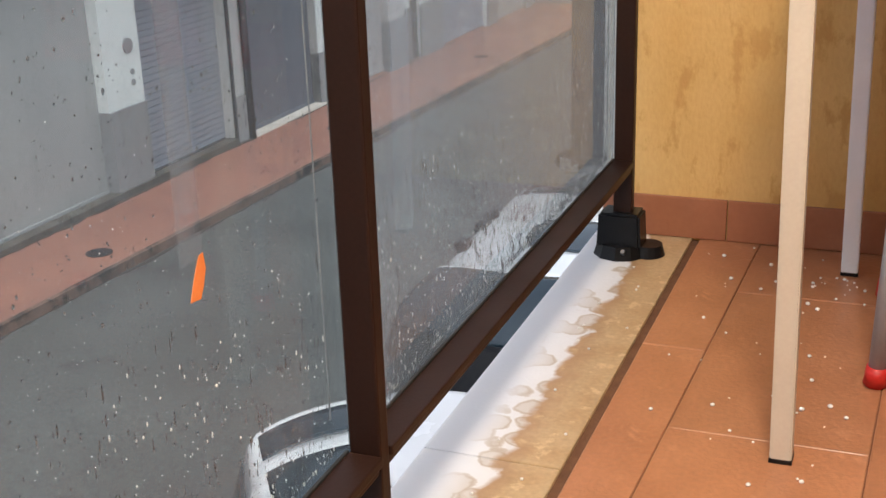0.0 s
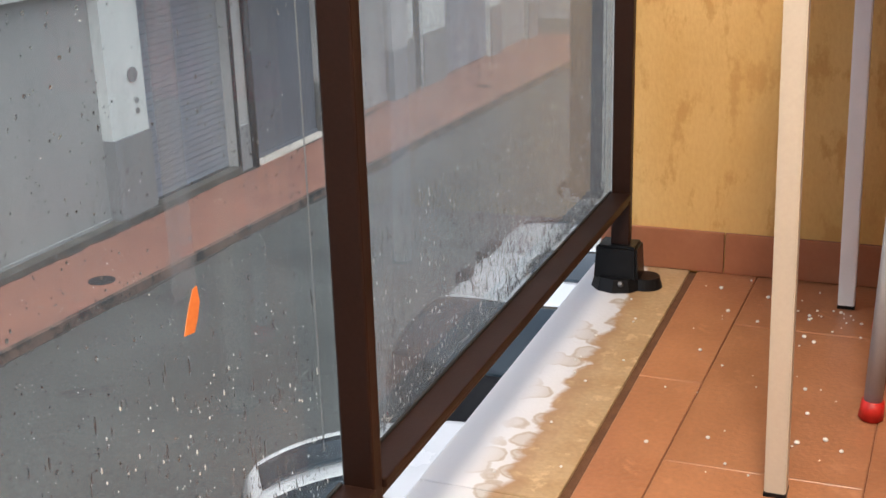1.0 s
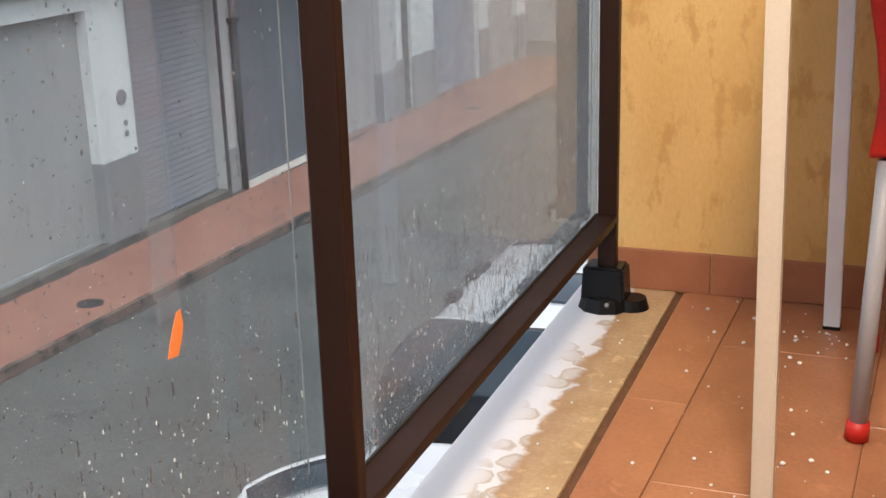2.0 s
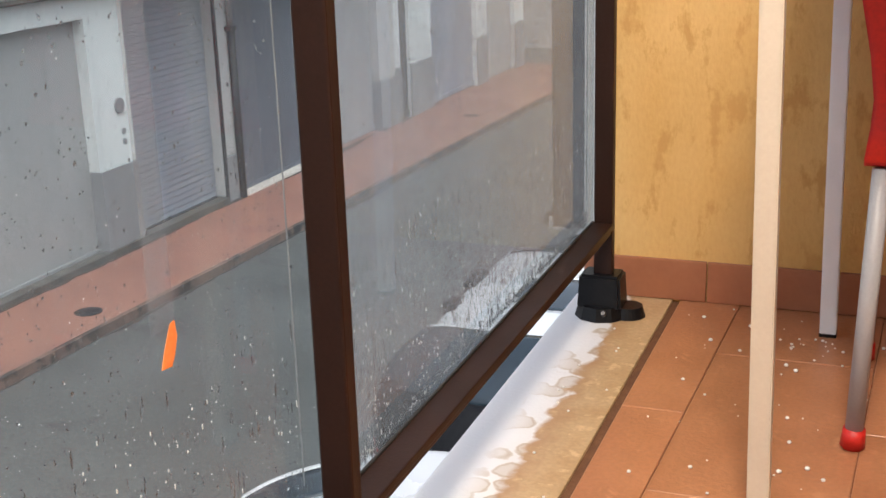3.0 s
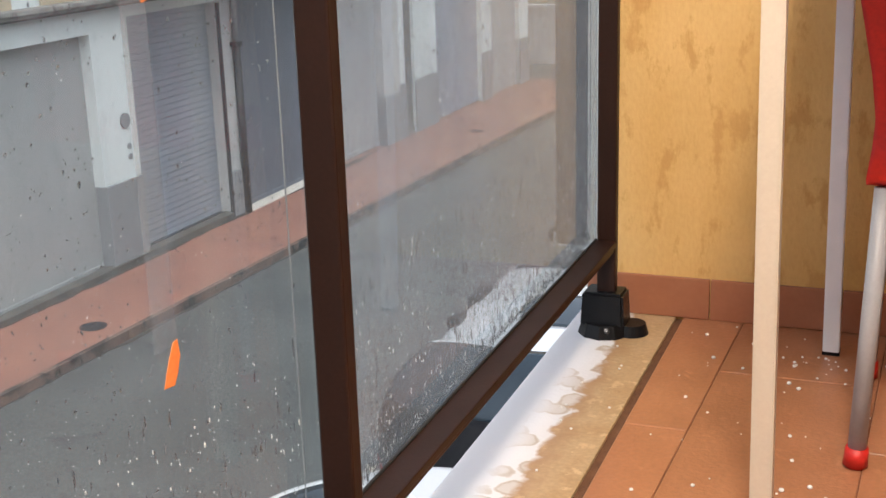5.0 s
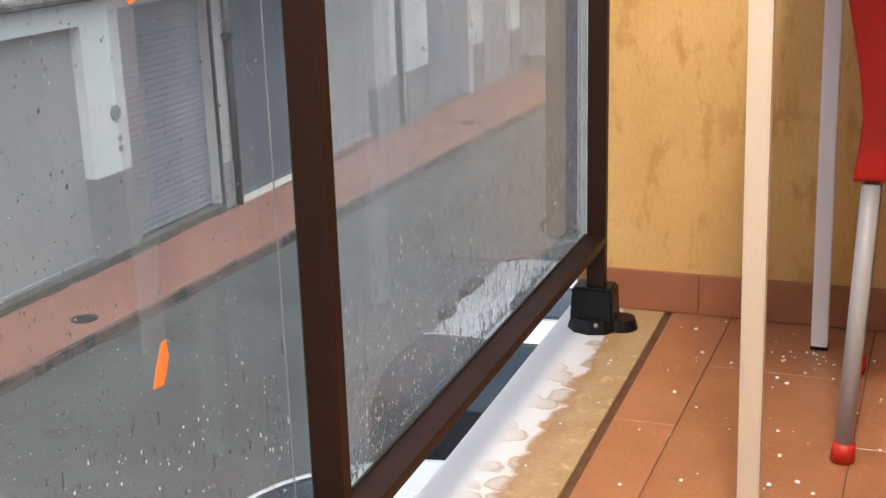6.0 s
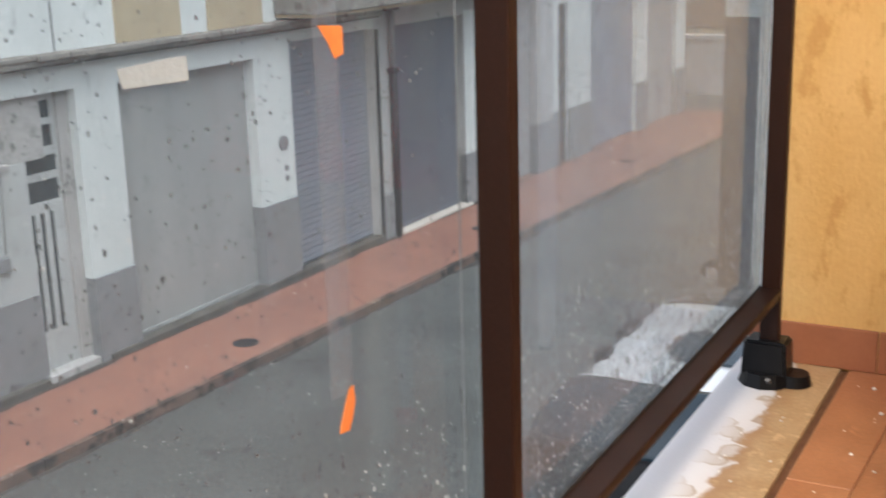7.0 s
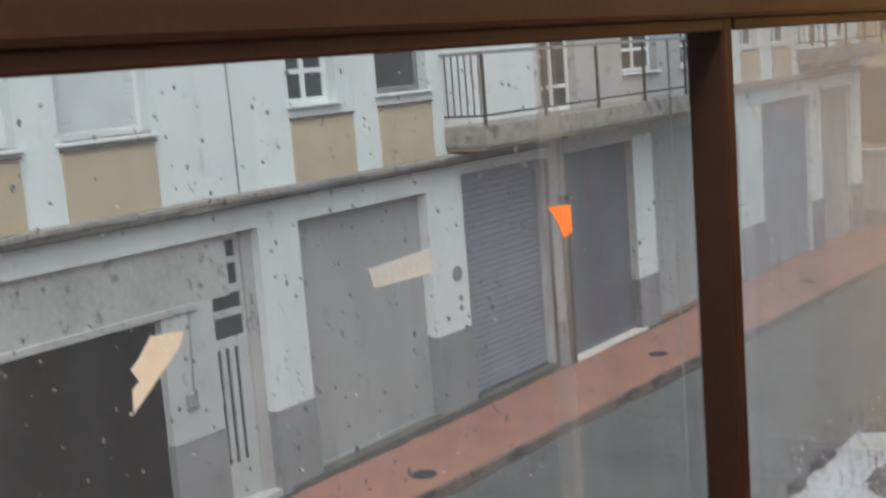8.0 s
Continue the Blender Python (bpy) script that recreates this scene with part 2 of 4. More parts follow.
PLINTH = mat("grey_plinth", (0.25, 0.255, 0.265), (0.20, 0.205, 0.21), 0.85, 1.5, 40, 0.2, spots=(0.12, 0.12, 0.12), spot_scale=6, spot_cut=0.60)
TANPANEL = mat("tan_panel", (0.45, 0.375, 0.26), (0.39, 0.32, 0.22), 0.8, 3, 60, 0.15)
STONE = mat("weathered_ledge", (0.28, 0.265, 0.24), (0.17, 0.16, 0.145), 0.9, 6, 50, 0.35, spots=(0.09, 0.085, 0.075), spot_scale=9, spot_cut=0.55)
DARKSTONE = mat("dark_stone", (0.12, 0.112, 0.10), (0.065, 0.06, 0.055), 0.9, 5, 50, 0.35)
SHUT = mat("grey_shutter", (0.345, 0.35, 0.35), (0.295, 0.30, 0.305), 0.5, 1.3, 60, 0.06, spots=(0.27, 0.275, 0.28), spot_scale=5, spot_cut=0.58, stretch=(1, 1, 0.4))
SHUTBLUE = mat("blue_grey_shutter", (0.26, 0.28, 0.33), (0.22, 0.24, 0.28), 0.5, 1.3, 60, 0.06)
DARKGATE = mat("slate_gate", (0.13, 0.14, 0.17), (0.11, 0.12, 0.145), 0.5, 1.3, 60, 0.06)
BROWNGATE = mat("wet_brown_gate", (0.012, 0.007, 0.005), (0.006, 0.004, 0.003), 0.75, 6, 60, 0.2, spots=(0.045, 0.038, 0.033), spot_scale=16, spot_cut=0.63)
WHITEFRAME = mat("white_window_frame", (0.72, 0.74, 0.74), None, 0.45, 4, 100, 0.03)
DARKGLASS = mat("dark_window_glass", (0.06, 0.07, 0.075), (0.03, 0.035, 0.04), 0.08, 2, 30, 0.0)
BLIND = mat("white_blind", (0.62, 0.66, 0.67), None, 0.6, 3, 60, 0.05)
IRON = mat("dark_iron", (0.025, 0.025, 0.028), None, 0.6, 12, 120, 0.1)
ASPHALT = mat("wet_asphalt", (0.103, 0.109, 0.105), (0.068, 0.072, 0.070), 0.40, 0.8, 26, 0.4, spots=(0.055, 0.056, 0.055), spot_scale=1.4, spot_cut=0.60, fine_amount=0.8)
PAVE = mat("pink_pavement", (0.31, 0.145, 0.10), (0.24, 0.115, 0.085), 0.5, 1.1, 50, 0.2, spots=(0.25, 0.15, 0.12), spot_scale=3, spot_cut=0.64)
DIRT = mat("wet_dirt", (0.060, 0.055, 0.050), (0.040, 0.037, 0.034), 0.7, 14, 90, 0.4)
KERB = mat("kerb_concrete", (0.19, 0.125, 0.10), (0.10, 0.080, 0.07), 0.8, 5, 50, 0.3, spots=(0.035, 0.033, 0.032), spot_scale=3.5, spot_cut=0.50)
BROWNWALL = mat("brown_wall", (0.17, 0.12, 0.09), (0.14, 0.10, 0.075), 0.8, 1, 30, 0.2)
CARWHITE = mat("white_car_paint", (0.74, 0.77, 0.78), (0.70, 0.73, 0.74), 0.22, 2, 200, 0.0, coat=0.6, fine_amount=0.05)
CARSILVER = mat("silver_white_car_paint", (0.70, 0.71, 0.72), (0.66, 0.67, 0.68), 0.25, 2, 200, 0.0, coat=0.6, fine_amount=0.05)
# blue in the base colour stands in for sky reflected by the glass
CARGLASS = mat("sky_tinted_car_glass", (0.022, 0.037, 0.050), (0.017, 0.029, 0.040), 0.07, 3, 60, 0.0, fine_amount=0.05)
TAIL = mat("red_tail_lamp", (0.35, 0.01, 0.01), None, 0.15, 20, 60, 0.0)
TYRE = mat("tyre_rubber", (0.018, 0.018, 0.018), None, 0.85, 20, 90, 0.2)


BROWNGATE.node_tree.nodes["Principled BSDF"].inputs["Specular IOR Level"].default_value = 0.05
for m in (BROWN, BLACK):
    m.node_tree.nodes["Principled BSDF"].inputs["Specular IOR Level"].default_value = 0.2


# ---- mesh helpers ----
def box(bm, x0, x1, y0, y1, z0, z1, bevel=0.0):
    r = bmesh.ops.create_cube(bm, size=1, matrix=Matrix.Translation(((x0 + x1) / 2, (y0 + y1) / 2, (z0 + z1) / 2)) @ Matrix.Diagonal((x1 - x0, y1 - y0, z1 - z0, 1)))
    if bevel:
        edges = list({e for v in r["verts"] for e in v.link_edges})
        bmesh.ops.bevel(bm, geom=edges, offset=bevel, segments=2, affect="EDGES", profile=0.6)


def cyl(bm, p0, p1, r0, r1=None, seg=12):
    p0, p1 = Vector(p0), Vector(p1)
    d = p1 - p0
    m = Matrix.Translation((p0 + p1) / 2) @ d.to_track_quat("Z", "Y").to_matrix().to_4x4()
    bmesh.ops.create_cone(bm, cap_ends=True, segments=seg, radius1=r0, radius2=r0 if r1 is None else r1, depth=d.length, matrix=m)


def part(name, bm, material, parent=None, label="", smooth=False):
    me = bpy.data.meshes.new(name)
    bmesh.ops.recalc_face_normals(bm, faces=bm.faces)
    bm.to_mesh(me)
    bm.free()
    me.materials.append(material)
    if smooth:
        for p in me.polygons:
            p.use_smooth = True
    ob = new(name, me)
    if parent:
        ob.parent = parent
    if label:
        tagged(ob, label)
    return ob


def boxpart(name, dims, material, parent=None, label="", bevel=0.0):
    bm = bmesh.new()
    box(bm, *dims, bevel)
    return part(name, bm, material, parent, label)


def thing(name, label, category, group="", kind="", at=None):
    ob = new(name)
    ob.empty_display_size = 0.1
    if at is not None:
        ob.matrix_world = at
    return tagged(ob, label, category, group, kind)


def wall_cells(bm, x0, x1, u0, u1, z0, z1, holes):
    """A wall in the plane x = x0..x1 with rectangular holes (u0, u1, z0, z1) through it."""
    us = sorted({u0, u1, *(v for h in holes for v in h[:2] if u0 < v < u1)})
    zs = sorted({z0, z1, *(v for h in holes for v in h[2:] if z0 < v < z1)})
    for a, b in zip(us, us[1:]):
        run = None
        for c, d in zip(zs, zs[1:]):
            open_cell = any(h[0] <= a and b <= h[1] and h[2] <= c and d <= h[3] for h in holes)
            if open_cell:
                if run:
                    box(bm, x0, x1, a, b, *run)
                run = None
            else:
                run = (run[0], d) if run else (c, d)
        if run:
            box(bm, x0, x1, a, b, *run)


# ---- ground ----
def road_z(y):
    return -3.27 - 0.006 * max(-40, min(60, y - 6))


bm = bmesh.new()
xs = [-400, -120, -40, -16, -8, -4, 0, 4, 16, 40, 120, 400]
ys = [-400, -120, -34, -10, 0, 6, 12, 20, 30, 45, 66, 120, 400]
vs = [[bm.verts.new((x, y, road_z(y))) for y in ys] for x in xs]
for i in range(len(xs) - 1):
    for j in range(len(ys) - 1):
        bm.faces.new((vs[i][j], vs[i + 1][j], vs[i + 1][j + 1], vs[i][j + 1]))
tagged(part("road", bm, ASPHALT), "wet grey asphalt street with hail grit", "road", kind="structure")


def kerb_x(y):
    return -6.68 + 0.044 * (y - 5)


def strip(bm, ys, xa, xb, za, zb):
    """A long slab between the curves xa(y) and xb(y), from za(y) up to zb(y)."""
    rows = [[bm.verts.new((f(y), y, g(y))) for f, g in ((xa, za), (xb, za), (xb, zb), (xa, zb))] for y in ys]
    for p, q in zip(rows, rows[1:]):
        for i in range(4):
            bm.faces.new((p[i], p[(i + 1) % 4], q[(i + 1) % 4], q[i]))
    bm.faces.new(rows[0])
    bm.faces.new(rows[-1])


SY = [-6, 0, 4, 8, 12, 16, 20, 24]
bm = bmesh.new()
strip(bm, SY, lambda y: -8.3, lambda y: kerb_x(y) - 0.06, lambda y: road_z(y) - 0.2, lambda y: road_z(y) + 0.10)
tagged(part("pavement", bm, PAVE), "wet pinkish terracotta pavement along the houses", "pavement", kind="structure")
kerb = thing("kerb", "dark weathered concrete kerb stones", "kerb", kind="structure")
for i in range(30):
    y = -6 + i
    bm = bmesh.new()
    strip(bm, [y + 0.006, y + 0.994], lambda v: kerb_x(v) - 0.058, kerb_x, lambda v: road_z(v) - 0.2, lambda v: road_z(v) + 0.104)
    part("kerb_stone", bm, KERB, kerb)


def hail_grit(count, seed):
    """Melting hail grains strewn over the street."""
    rnd = random.Random(seed)
    verts, faces = [], []
    for _ in range(count):
        r = rnd.choice((0.003, 0.004, 0.005, 0.007))
        y = rnd.uniform(0.5, 18)
        x = rnd.uniform(-7.7, -1.0)
        z = road_z(y) + (0.101 if x < kerb_x(y) - 0.06 else 0.104 if x < kerb_x(y) else 0.0) + r * 0.5
        k = len(verts)
        verts += [(x + a * r, y + b * r, z + c * r * 0.8) for a, b, c in ((1, 0, 0), (0, 1, 0), (-1, 0, 0), (0, -1, 0), (0, 0, 1), (0, 0, -1))]
        faces += [(k + a, k + b, k + c) for a, b, c in ((0, 1, 4), (1, 2, 4), (2, 3, 4), (3, 0, 4), (1, 0, 5), (2, 1, 5), (3, 2, 5), (0, 3, 5))]
    me = bpy.data.meshes.new("hail_grit")
    me.from_pydata(verts, [], faces)
    me.materials.append(HAILGLINT)
    tagged(new("hail_grit", me), "fine melting hail grains strewn over the wet street", "hail", kind="stuff")


hail_grit(2600, 8)


def dirt_line(name, label, edge, side, level, seed, widest):
    """A ragged low ridge of wet dirt along a line of the street, in places washed away."""
    rnd = random.Random(seed)
    bm = bmesh.new()
    w, rows = 0.03, []
    for i in range(300):
        y = -2 + i * 0.07
        w = max(0.0, min(widest, w + rnd.uniform(-0.022, 0.022)))
        v = max(0.004, w + rnd.uniform(-0.006, 0.006))
        x, z = edge(y), level(y)
        rows.append([bm.verts.new((x, y, z - 0.01)), bm.verts.new((x, y, z + 0.010)), bm.verts.new((x + side * v * 0.6, y, z + 0.007)), bm.verts.new((x + side * v, y, z - 0.002))])
    for p, q in zip(rows, rows[1:]):
        for i in range(3):
            bm.faces.new((p[i], p[i + 1], q[i + 1], q[i]))
    tagged(part(name, bm, DIRT), label, "dirt", kind="stuff")


dirt_line("dirt", "dark wet dirt along the foot of the houses", lambda y: -7.935 + 0.014 * (y - 6), 1, lambda y: road_z(y) + 0.10, 4, 0.13)
dirt_line("dirt", "dark wet dirt in the gutter by the kerb", lambda y: kerb_x(y) - 0.002, 1, road_z, 9, 0.10)


def manhole(x, y):
    t = thing("manhole_cover", "small dark iron manhole cover in the pavement", "manhole cover", "manhole covers", at=pose(x, y, road_z(y) + 0.1))
    bm = bmesh.new()
    cyl(bm, (0, 0, -0.02), (0, 0, 0.006), 0.135, seg=24)
    part("lid", bm, IRON, t)
    for r in (0.05, 0.10):
        for k in range(6):
            a = k * math.pi / 3
            boxpart("stud", (r * math.cos(a) - 0.014, r * math.cos(a) + 0.014, r * math.sin(a) - 0.014, r * math.sin(a) + 0.014, 0.005, 0.010), IRON, t)


manhole(-7.0, 7.0)
manhole(-6.96, 12.3)
manhole(-6.77, 17.7)

# ---- houses over the street ----
FAC = pose(-7.93, 6, 0, 0, 0, -0.8)


def local(ob):
    ob.matrix_world = FAC
    return ob


def shutter(name, u0, u1, z0, z1, material, label, slat=0.0, depth=-0.16):
    """A garage door set back in its opening; ribbed when slat is given."""
    t = local(thing(name, label, "garage door", "garage doors"))
    if slat:
        n = int((z1 - z0) / slat)
        for i in range(n):
            bm = bmesh.new()
            a = z0 + i * slat
            box(bm, depth - 0.02, depth, u0, u1, a, a + slat * 0.96)
            bmesh.ops.bevel(bm, geom=[e for e in bm.edges if abs(e.verts[0].co.z - e.verts[1].co.z) < 1e-6 and e.verts[0].co.x > depth - 0.001 and e.verts[1].co.x > depth - 0.001], offset=slat * 0.10, segments=2, affect="EDGES")
            part("slat", bm, material, t)
    else:
        boxpart("leaf", (depth - 0.04, depth, u0, u1, z0, z1), material, t)
    boxpart("bottom_bar", (depth - 0.03, depth + 0.02, u0, u1, z0 - 0.01, z0 + 0.07), STEEL if slat else material, t)
    return t


def window(u0, u1, z0, z1, blind=0.0, label="white framed window with dark panes", plain=False):
    t = local(thing("window", label, "window", "upper windows"))
    d = -0.12
    for a, b, c, e in ((u0, u1, z0, z0 + 0.06), (u0, u1, z1 - 0.06, z1), (u0, u0 + 0.06, z0 + 0.06, z1 - 0.06), (u1 - 0.06, u1, z0 + 0.06, z1 - 0.06)):
        boxpart("frame", (d - 0.05, d, a, b, c, e), PLINTH if plain else WHITEFRAME, t, bevel=0.006)
    m = (u0 + u1) / 2
    if plain:
        boxpart("pane", (d - 0.03, d - 0.024, u0 + 0.06, u1 - 0.06, z0 + 0.06, z1 - 0.06), DARKGLASS, t)
    elif blind < 1:
        boxpart("mullion", (d - 0.045, d - 0.002, m - 0.03, m + 0.03, z0 + 0.06, z1 - 0.06), WHITEFRAME, t)
        boxpart("transom", (d - 0.04, d - 0.004, u0 + 0.06, u1 - 0.06, z0 + 0.30, z0 + 0.35), WHITEFRAME, t)
        for a, b in ((u0 + 0.06, m - 0.03), (m + 0.03, u1 - 0.06)):
            boxpart("pane", (d - 0.03, d - 0.024, a, b, z0 + 0.06, z1 - 0.06), DARKGLASS, t)
    if blind:
        zb = z1 - (z1 - z0) * blind
        k = int((z1 - zb) / 0.05)
        for i in range(k):
            boxpart("blind_slat", (d - 0.02, d - 0.006, u0 + 0.05, u1 - 0.05, zb + i * 0.05, zb + i * 0.05 + 0.046), BLIND, t)
    boxpart("sill", (-0.14, 0.05, u0 - 0.04, u1 + 0.04, z0 - 0.035, z0), WHITEFRAME, t, bevel=0.008)


# first house: u runs along the street from the frame's foot at y = 6
Z0, ZT = -3.6, 2.6
holes_low = [(-5.5, -0.06, Z0, -0.50), (0.5, 2.62, Z0, -0.52), (3.3, 5.14, Z0, -0.40)]
house = local(thing("white_house", "white two storey house with grey plinth and tan panels", "house", kind="structure"))
bm = bmesh.new()
wall_cells(bm, -0.30, 0.0, -9.0, 5.14, Z0, -0.24, holes_low)
part("ground_floor_wall", bm, WHITEWALL, house)
# grey plinth coat over the piers
for a, b, zt in ((-9.0, -5.5, -2.3), (-0.06, 0.5, -2.32), (2.62, 3.3, -2.20)):
    boxpart("plinth", (-0.28, 0.025, a - 0.004, b + 0.004, Z0, zt), PLINTH, house, bevel=0.006)
bm = bmesh.new()
box(bm, -0.30, 0.13, -9.0, 5.14, -0.24, -0.15)
part("ledge", bm, STONE, house, "weathered grey ledge with dark stains")
lrnd = random.Random(11)
u = -9.0
while u < 4.9:
    w = min(lrnd.uniform(0.3, 0.9), 5.14 - u)
    dx, dz = lrnd.uniform(-0.015, 0.02), lrnd.uniform(-0.012, 0.012)
    boxpart("ledge_stone", (-0.2, 0.165 + dx, u, u + w - 0.004, -0.196 + dz, -0.146 + dz * 0.5), STONE, house, bevel=0.012)
    u += w
# narrow strip along the ledge's underside, darker than the ledge
boxpart("under_ledge_strip", (-0.2, 0.10, -9.0, 5.14, -0.262, -0.238), DARKSTONE, house, "dark narrow strip under the ledge")
boxpart("foot_course", (-0.1, 0.055, -9.0, -0.76, Z0, -3.09), DARKSTONE, house, "dark damp base course", bevel=0.01)
boxpart("foot_course", (-0.1, 0.055, 0.05, 5.14, Z0, -3.11), DARKSTONE, house, "dark damp base course", bevel=0.01)
wins = [(-3.5, -2.56, 0.51, 1.75), (-2.16, -1.2, 0.51, 1.75), (0.54, 1.25, 0.61, 1.75), (1.9, 2.80, 0.63, 1.75)]
bm = bmesh.new()
wall_cells(bm, -0.30, 0.0, -9.0, 5.14, -0.15, ZT, wins)
part("upper_wall", bm, WHITEWALL, house)
for a, b, top in ((-3.5, -2.56, 0.445), (-2.16, -1.2, 0.45), (0.53, 1.46, 0.485), (1.89, 2.82, 0.505)):
    boxpart("tan_panel", (-0.02, 0.022, a, b, -0.148, top), TANPANEL, house, "tan painted panel under the window", bevel=0.004)
    boxpart("panel_cap", (-0.02, 0.045, a - 0.01, b + 0.01, top - 0.018, top + 0.002), DARKSTONE, house)
boxpart("roof", (-8.0, 0.35, -9.0, 5.14, ZT, ZT + 0.2), STONE, house)
boxpart("back_wall", (-8.0, -7.7, -9.0, 5.14, Z0, ZT), WHITEWALL, house)
boxpart("upper_floor", (-7.7, -0.30, -9.0, 5.14, -0.3, -0.1), STONE, house)
boxpart("gable_wall", (-7.7, -0.30, -9.0, -8.7, Z0, ZT), WHITEWALL, house)
window(*wins[0], blind=1.0, label="window with its white roller blind down")
window(*wins[1], blind=1.0, label="window with its white roller blind down")
window(*wins[2])
window(*wins[3], blind=0.3, label="dark window with a half raised blind", plain=True)
# thin cable running down the upper wall
cable = local(thing("wall_cable", "thin grey cable running down the white wall", "cable"))
bm = bmesh.new()
cyl(bm, (0.008, -0.28, 2.4), (0.008, -0.25, -0.14), 0.008, seg=6)
part("cable_run", bm, PLINTH, cable)

# entrance bay: brown roller gate, pier and barred door under one grey lintel
bay = local(thing("entrance_lintel", "rough grey lintel box over gate and door", "lintel", kind="structure"))
boxpart("lintel_panel", (-0.28, -0.06, -5.5, -0.44, -1.08, -0.503), PLASTER, bay)
boxpart("lintel_edge", (-0.28, -0.03, -5.5, -0.88, -1.13, -1.06), PLASTER, bay, bevel=0.01)
shutter("brown_gate", -5.4, -1.3, -3.25, -1.13, BROWNGATE, "dark brown garage gate wet with rain", depth=-0.14)
pier = local(thing("entrance_pier", "white pier with grey plinth beside the door", "pier", kind="structure"))
boxpart("pier_body", (-0.30, -0.05, -1.3, -0.68, -2.3, -1.08), SHADEDWHITE, pier)
boxpart("pier_plinth", (-0.30, -0.04, -1.31, -0.68, Z0, -2.3), PLINTH, pier)
boxpart("letter_box", (-0.05, -0.01, -1.12, -1.00, -2.00, -1.87), PLINTH, pier, bevel=0.01)
cyl_bm = bmesh.new()
cyl(cyl_bm, (-0.04, -1.02, -1.85), (-0.04, -0.98, -1.12), 0.008, seg=6)
part("conduit", cyl_bm, PLINTH, pier)
side = local(thing("entrance_reveal", "grey rendered reveal beside the barred door", "reveal", kind="structure"))
boxpart("reveal_body", (-0.30, -0.10, -0.20, -0.06, Z0, -0.50), PLASTER, side)


def barred_door():
    t = local(thing("door_1", "white metal front door with dark barred panes", "door", kind="structure"))
    u0, u1, d = -0.68, -0.20, -0.14
    leaf = bmesh.new()
    slits = [(u0 + 0.07 + i * 0.115, u0 + 0.125 + i * 0.115, -2.72, -1.60) for i in range(3)]
    lights = [(u0 + 0.03, u1 - 0.03, -1.50, -1.30), (u0 + 0.03, u1 - 0.03, -1.23, -1.08)]
    ups = [(u1 - 0.20, u1 - 0.05, -1.0, -0.80), (u1 - 0.20, u1 - 0.05, -0.74, -0.58)]
    wall_cells(leaf, d - 0.04, d, u0, u1, -3.10, -0.503, slits + lights + ups)
    part("leaf", leaf, SHADEDWHITE, t)
    for h in slits + lights + ups:
        boxpart("dark_pane", (d - 0.035, d - 0.02, *h), DARKGLASS, t)
    boxpart("door_handle", (d, d + 0.05, u0 + 0.02, u0 + 0.05, -2.1, -1.95), STEEL, t, bevel=0.006)
    boxpart("threshold", (-0.3, 0.02, u0 - 0.03, u1 + 0.12, Z0, -3.09), PLASTER, t, bevel=0.008)


barred_door()
shutter("grey_garage_door", 0.5, 2.62, -3.16, -0.52, SHUT, "plain grey metal garage door", depth=-0.14)
shutter("ribbed_shutter", 3.3, 5.14, -3.18, -0.40, SHUTBLUE, "blue grey ribbed roller shutter", slat=0.075, depth=-0.14)
meter = local(thing("wall_meter", "round dark meter cover on the white pier", "meter cover"))
bm = bmesh.new()
cyl(bm, (0.0, 3.08, -1.53), (0.02, 3.08, -1.53), 0.085, seg=20)
part("cover", bm, PLINTH, meter)
for z in (-1.83, -1.95):
    bm = bmesh.new()
    cyl(bm, (0.0, 3.12, z), (0.012, 3.12, z), 0.035, seg=12)
    part("stud", bm, PLINTH, meter)

# second house with a long balcony
house2 = local(thing("grey_house", "grey house with garages below a long balcony", "house", kind="structure"))
holes2 = [(5.56, 7.56, Z0, -0.41), (8.18, 10.1, Z0, -0.36)]
bm = bmesh.new()
wall_cells(bm, -0.30, 0.0, 5.14, 10.75, Z0, 0.0, holes2)
part("ground_floor_wall", bm, TAUPE, house2)
boxpart("white_pier", (-0.1, 0.012, 7.57, 8.16, -2.45, -0.36), WHITEWALL, house2)
for a, b, zt in ((5.21, 5.555, -2.6), (7.56, 8.18, -2.45), (10.1, 10.75, -2.4)):
    boxpart("plinth", (-0.28, 0.025, a, b, Z0, zt), PLINTH, house2, bevel=0.006)
wins2 = [(3.6 + 1.6, 3.6 + 2.5, 0.15, 2.1), (7.4, 8.5, 0.55, 1.75), (9.3, 10.1, 0.55, 1.75)]
bm = bmesh.new()
wall_cells(bm, -0.30, 0.0, 5.14, 10.75, 0.0, ZT + 0.4, wins2)
part("upper_wall", bm, PLASTER, house2)
boxpart("roof", (-8.0, 0.3, 5.14, 10.75, ZT + 0.4, ZT + 0.6), STONE, house2)
boxpart("back_wall", (-8.0, -7.7, 5.14, 10.75, Z0, ZT + 0.4), WHITEWALL, house2)
boxpart("upper_floor", (-7.7, -0.30, 5.14, 10.75, -0.3, -0.1), STONE, house2)
for w in wins2:
    window(*w, blind=0.4 if w[2] < 0.3 else 0.0, label="dark window above the balcony")
shutter("slate_gate", 5.56, 7.56, -3.20, -0.41, DARKGATE, "dark slate grey garage door with white threshold", depth=-0.12)
boxpart("gate_threshold", (-0.2, 0.08, 5.58, 7.64, Z0, -3.185), PALE, house2, bevel=0.01)
shutter("pale_garage_door", 8.18, 10.1, -3.2, -0.36, SHUT, "pale grey metal garage door", depth=-0.14)
pipe = local(thing("downpipe", "dark downpipe with a bracket at the house corner", "downpipe"))
bm = bmesh.new()
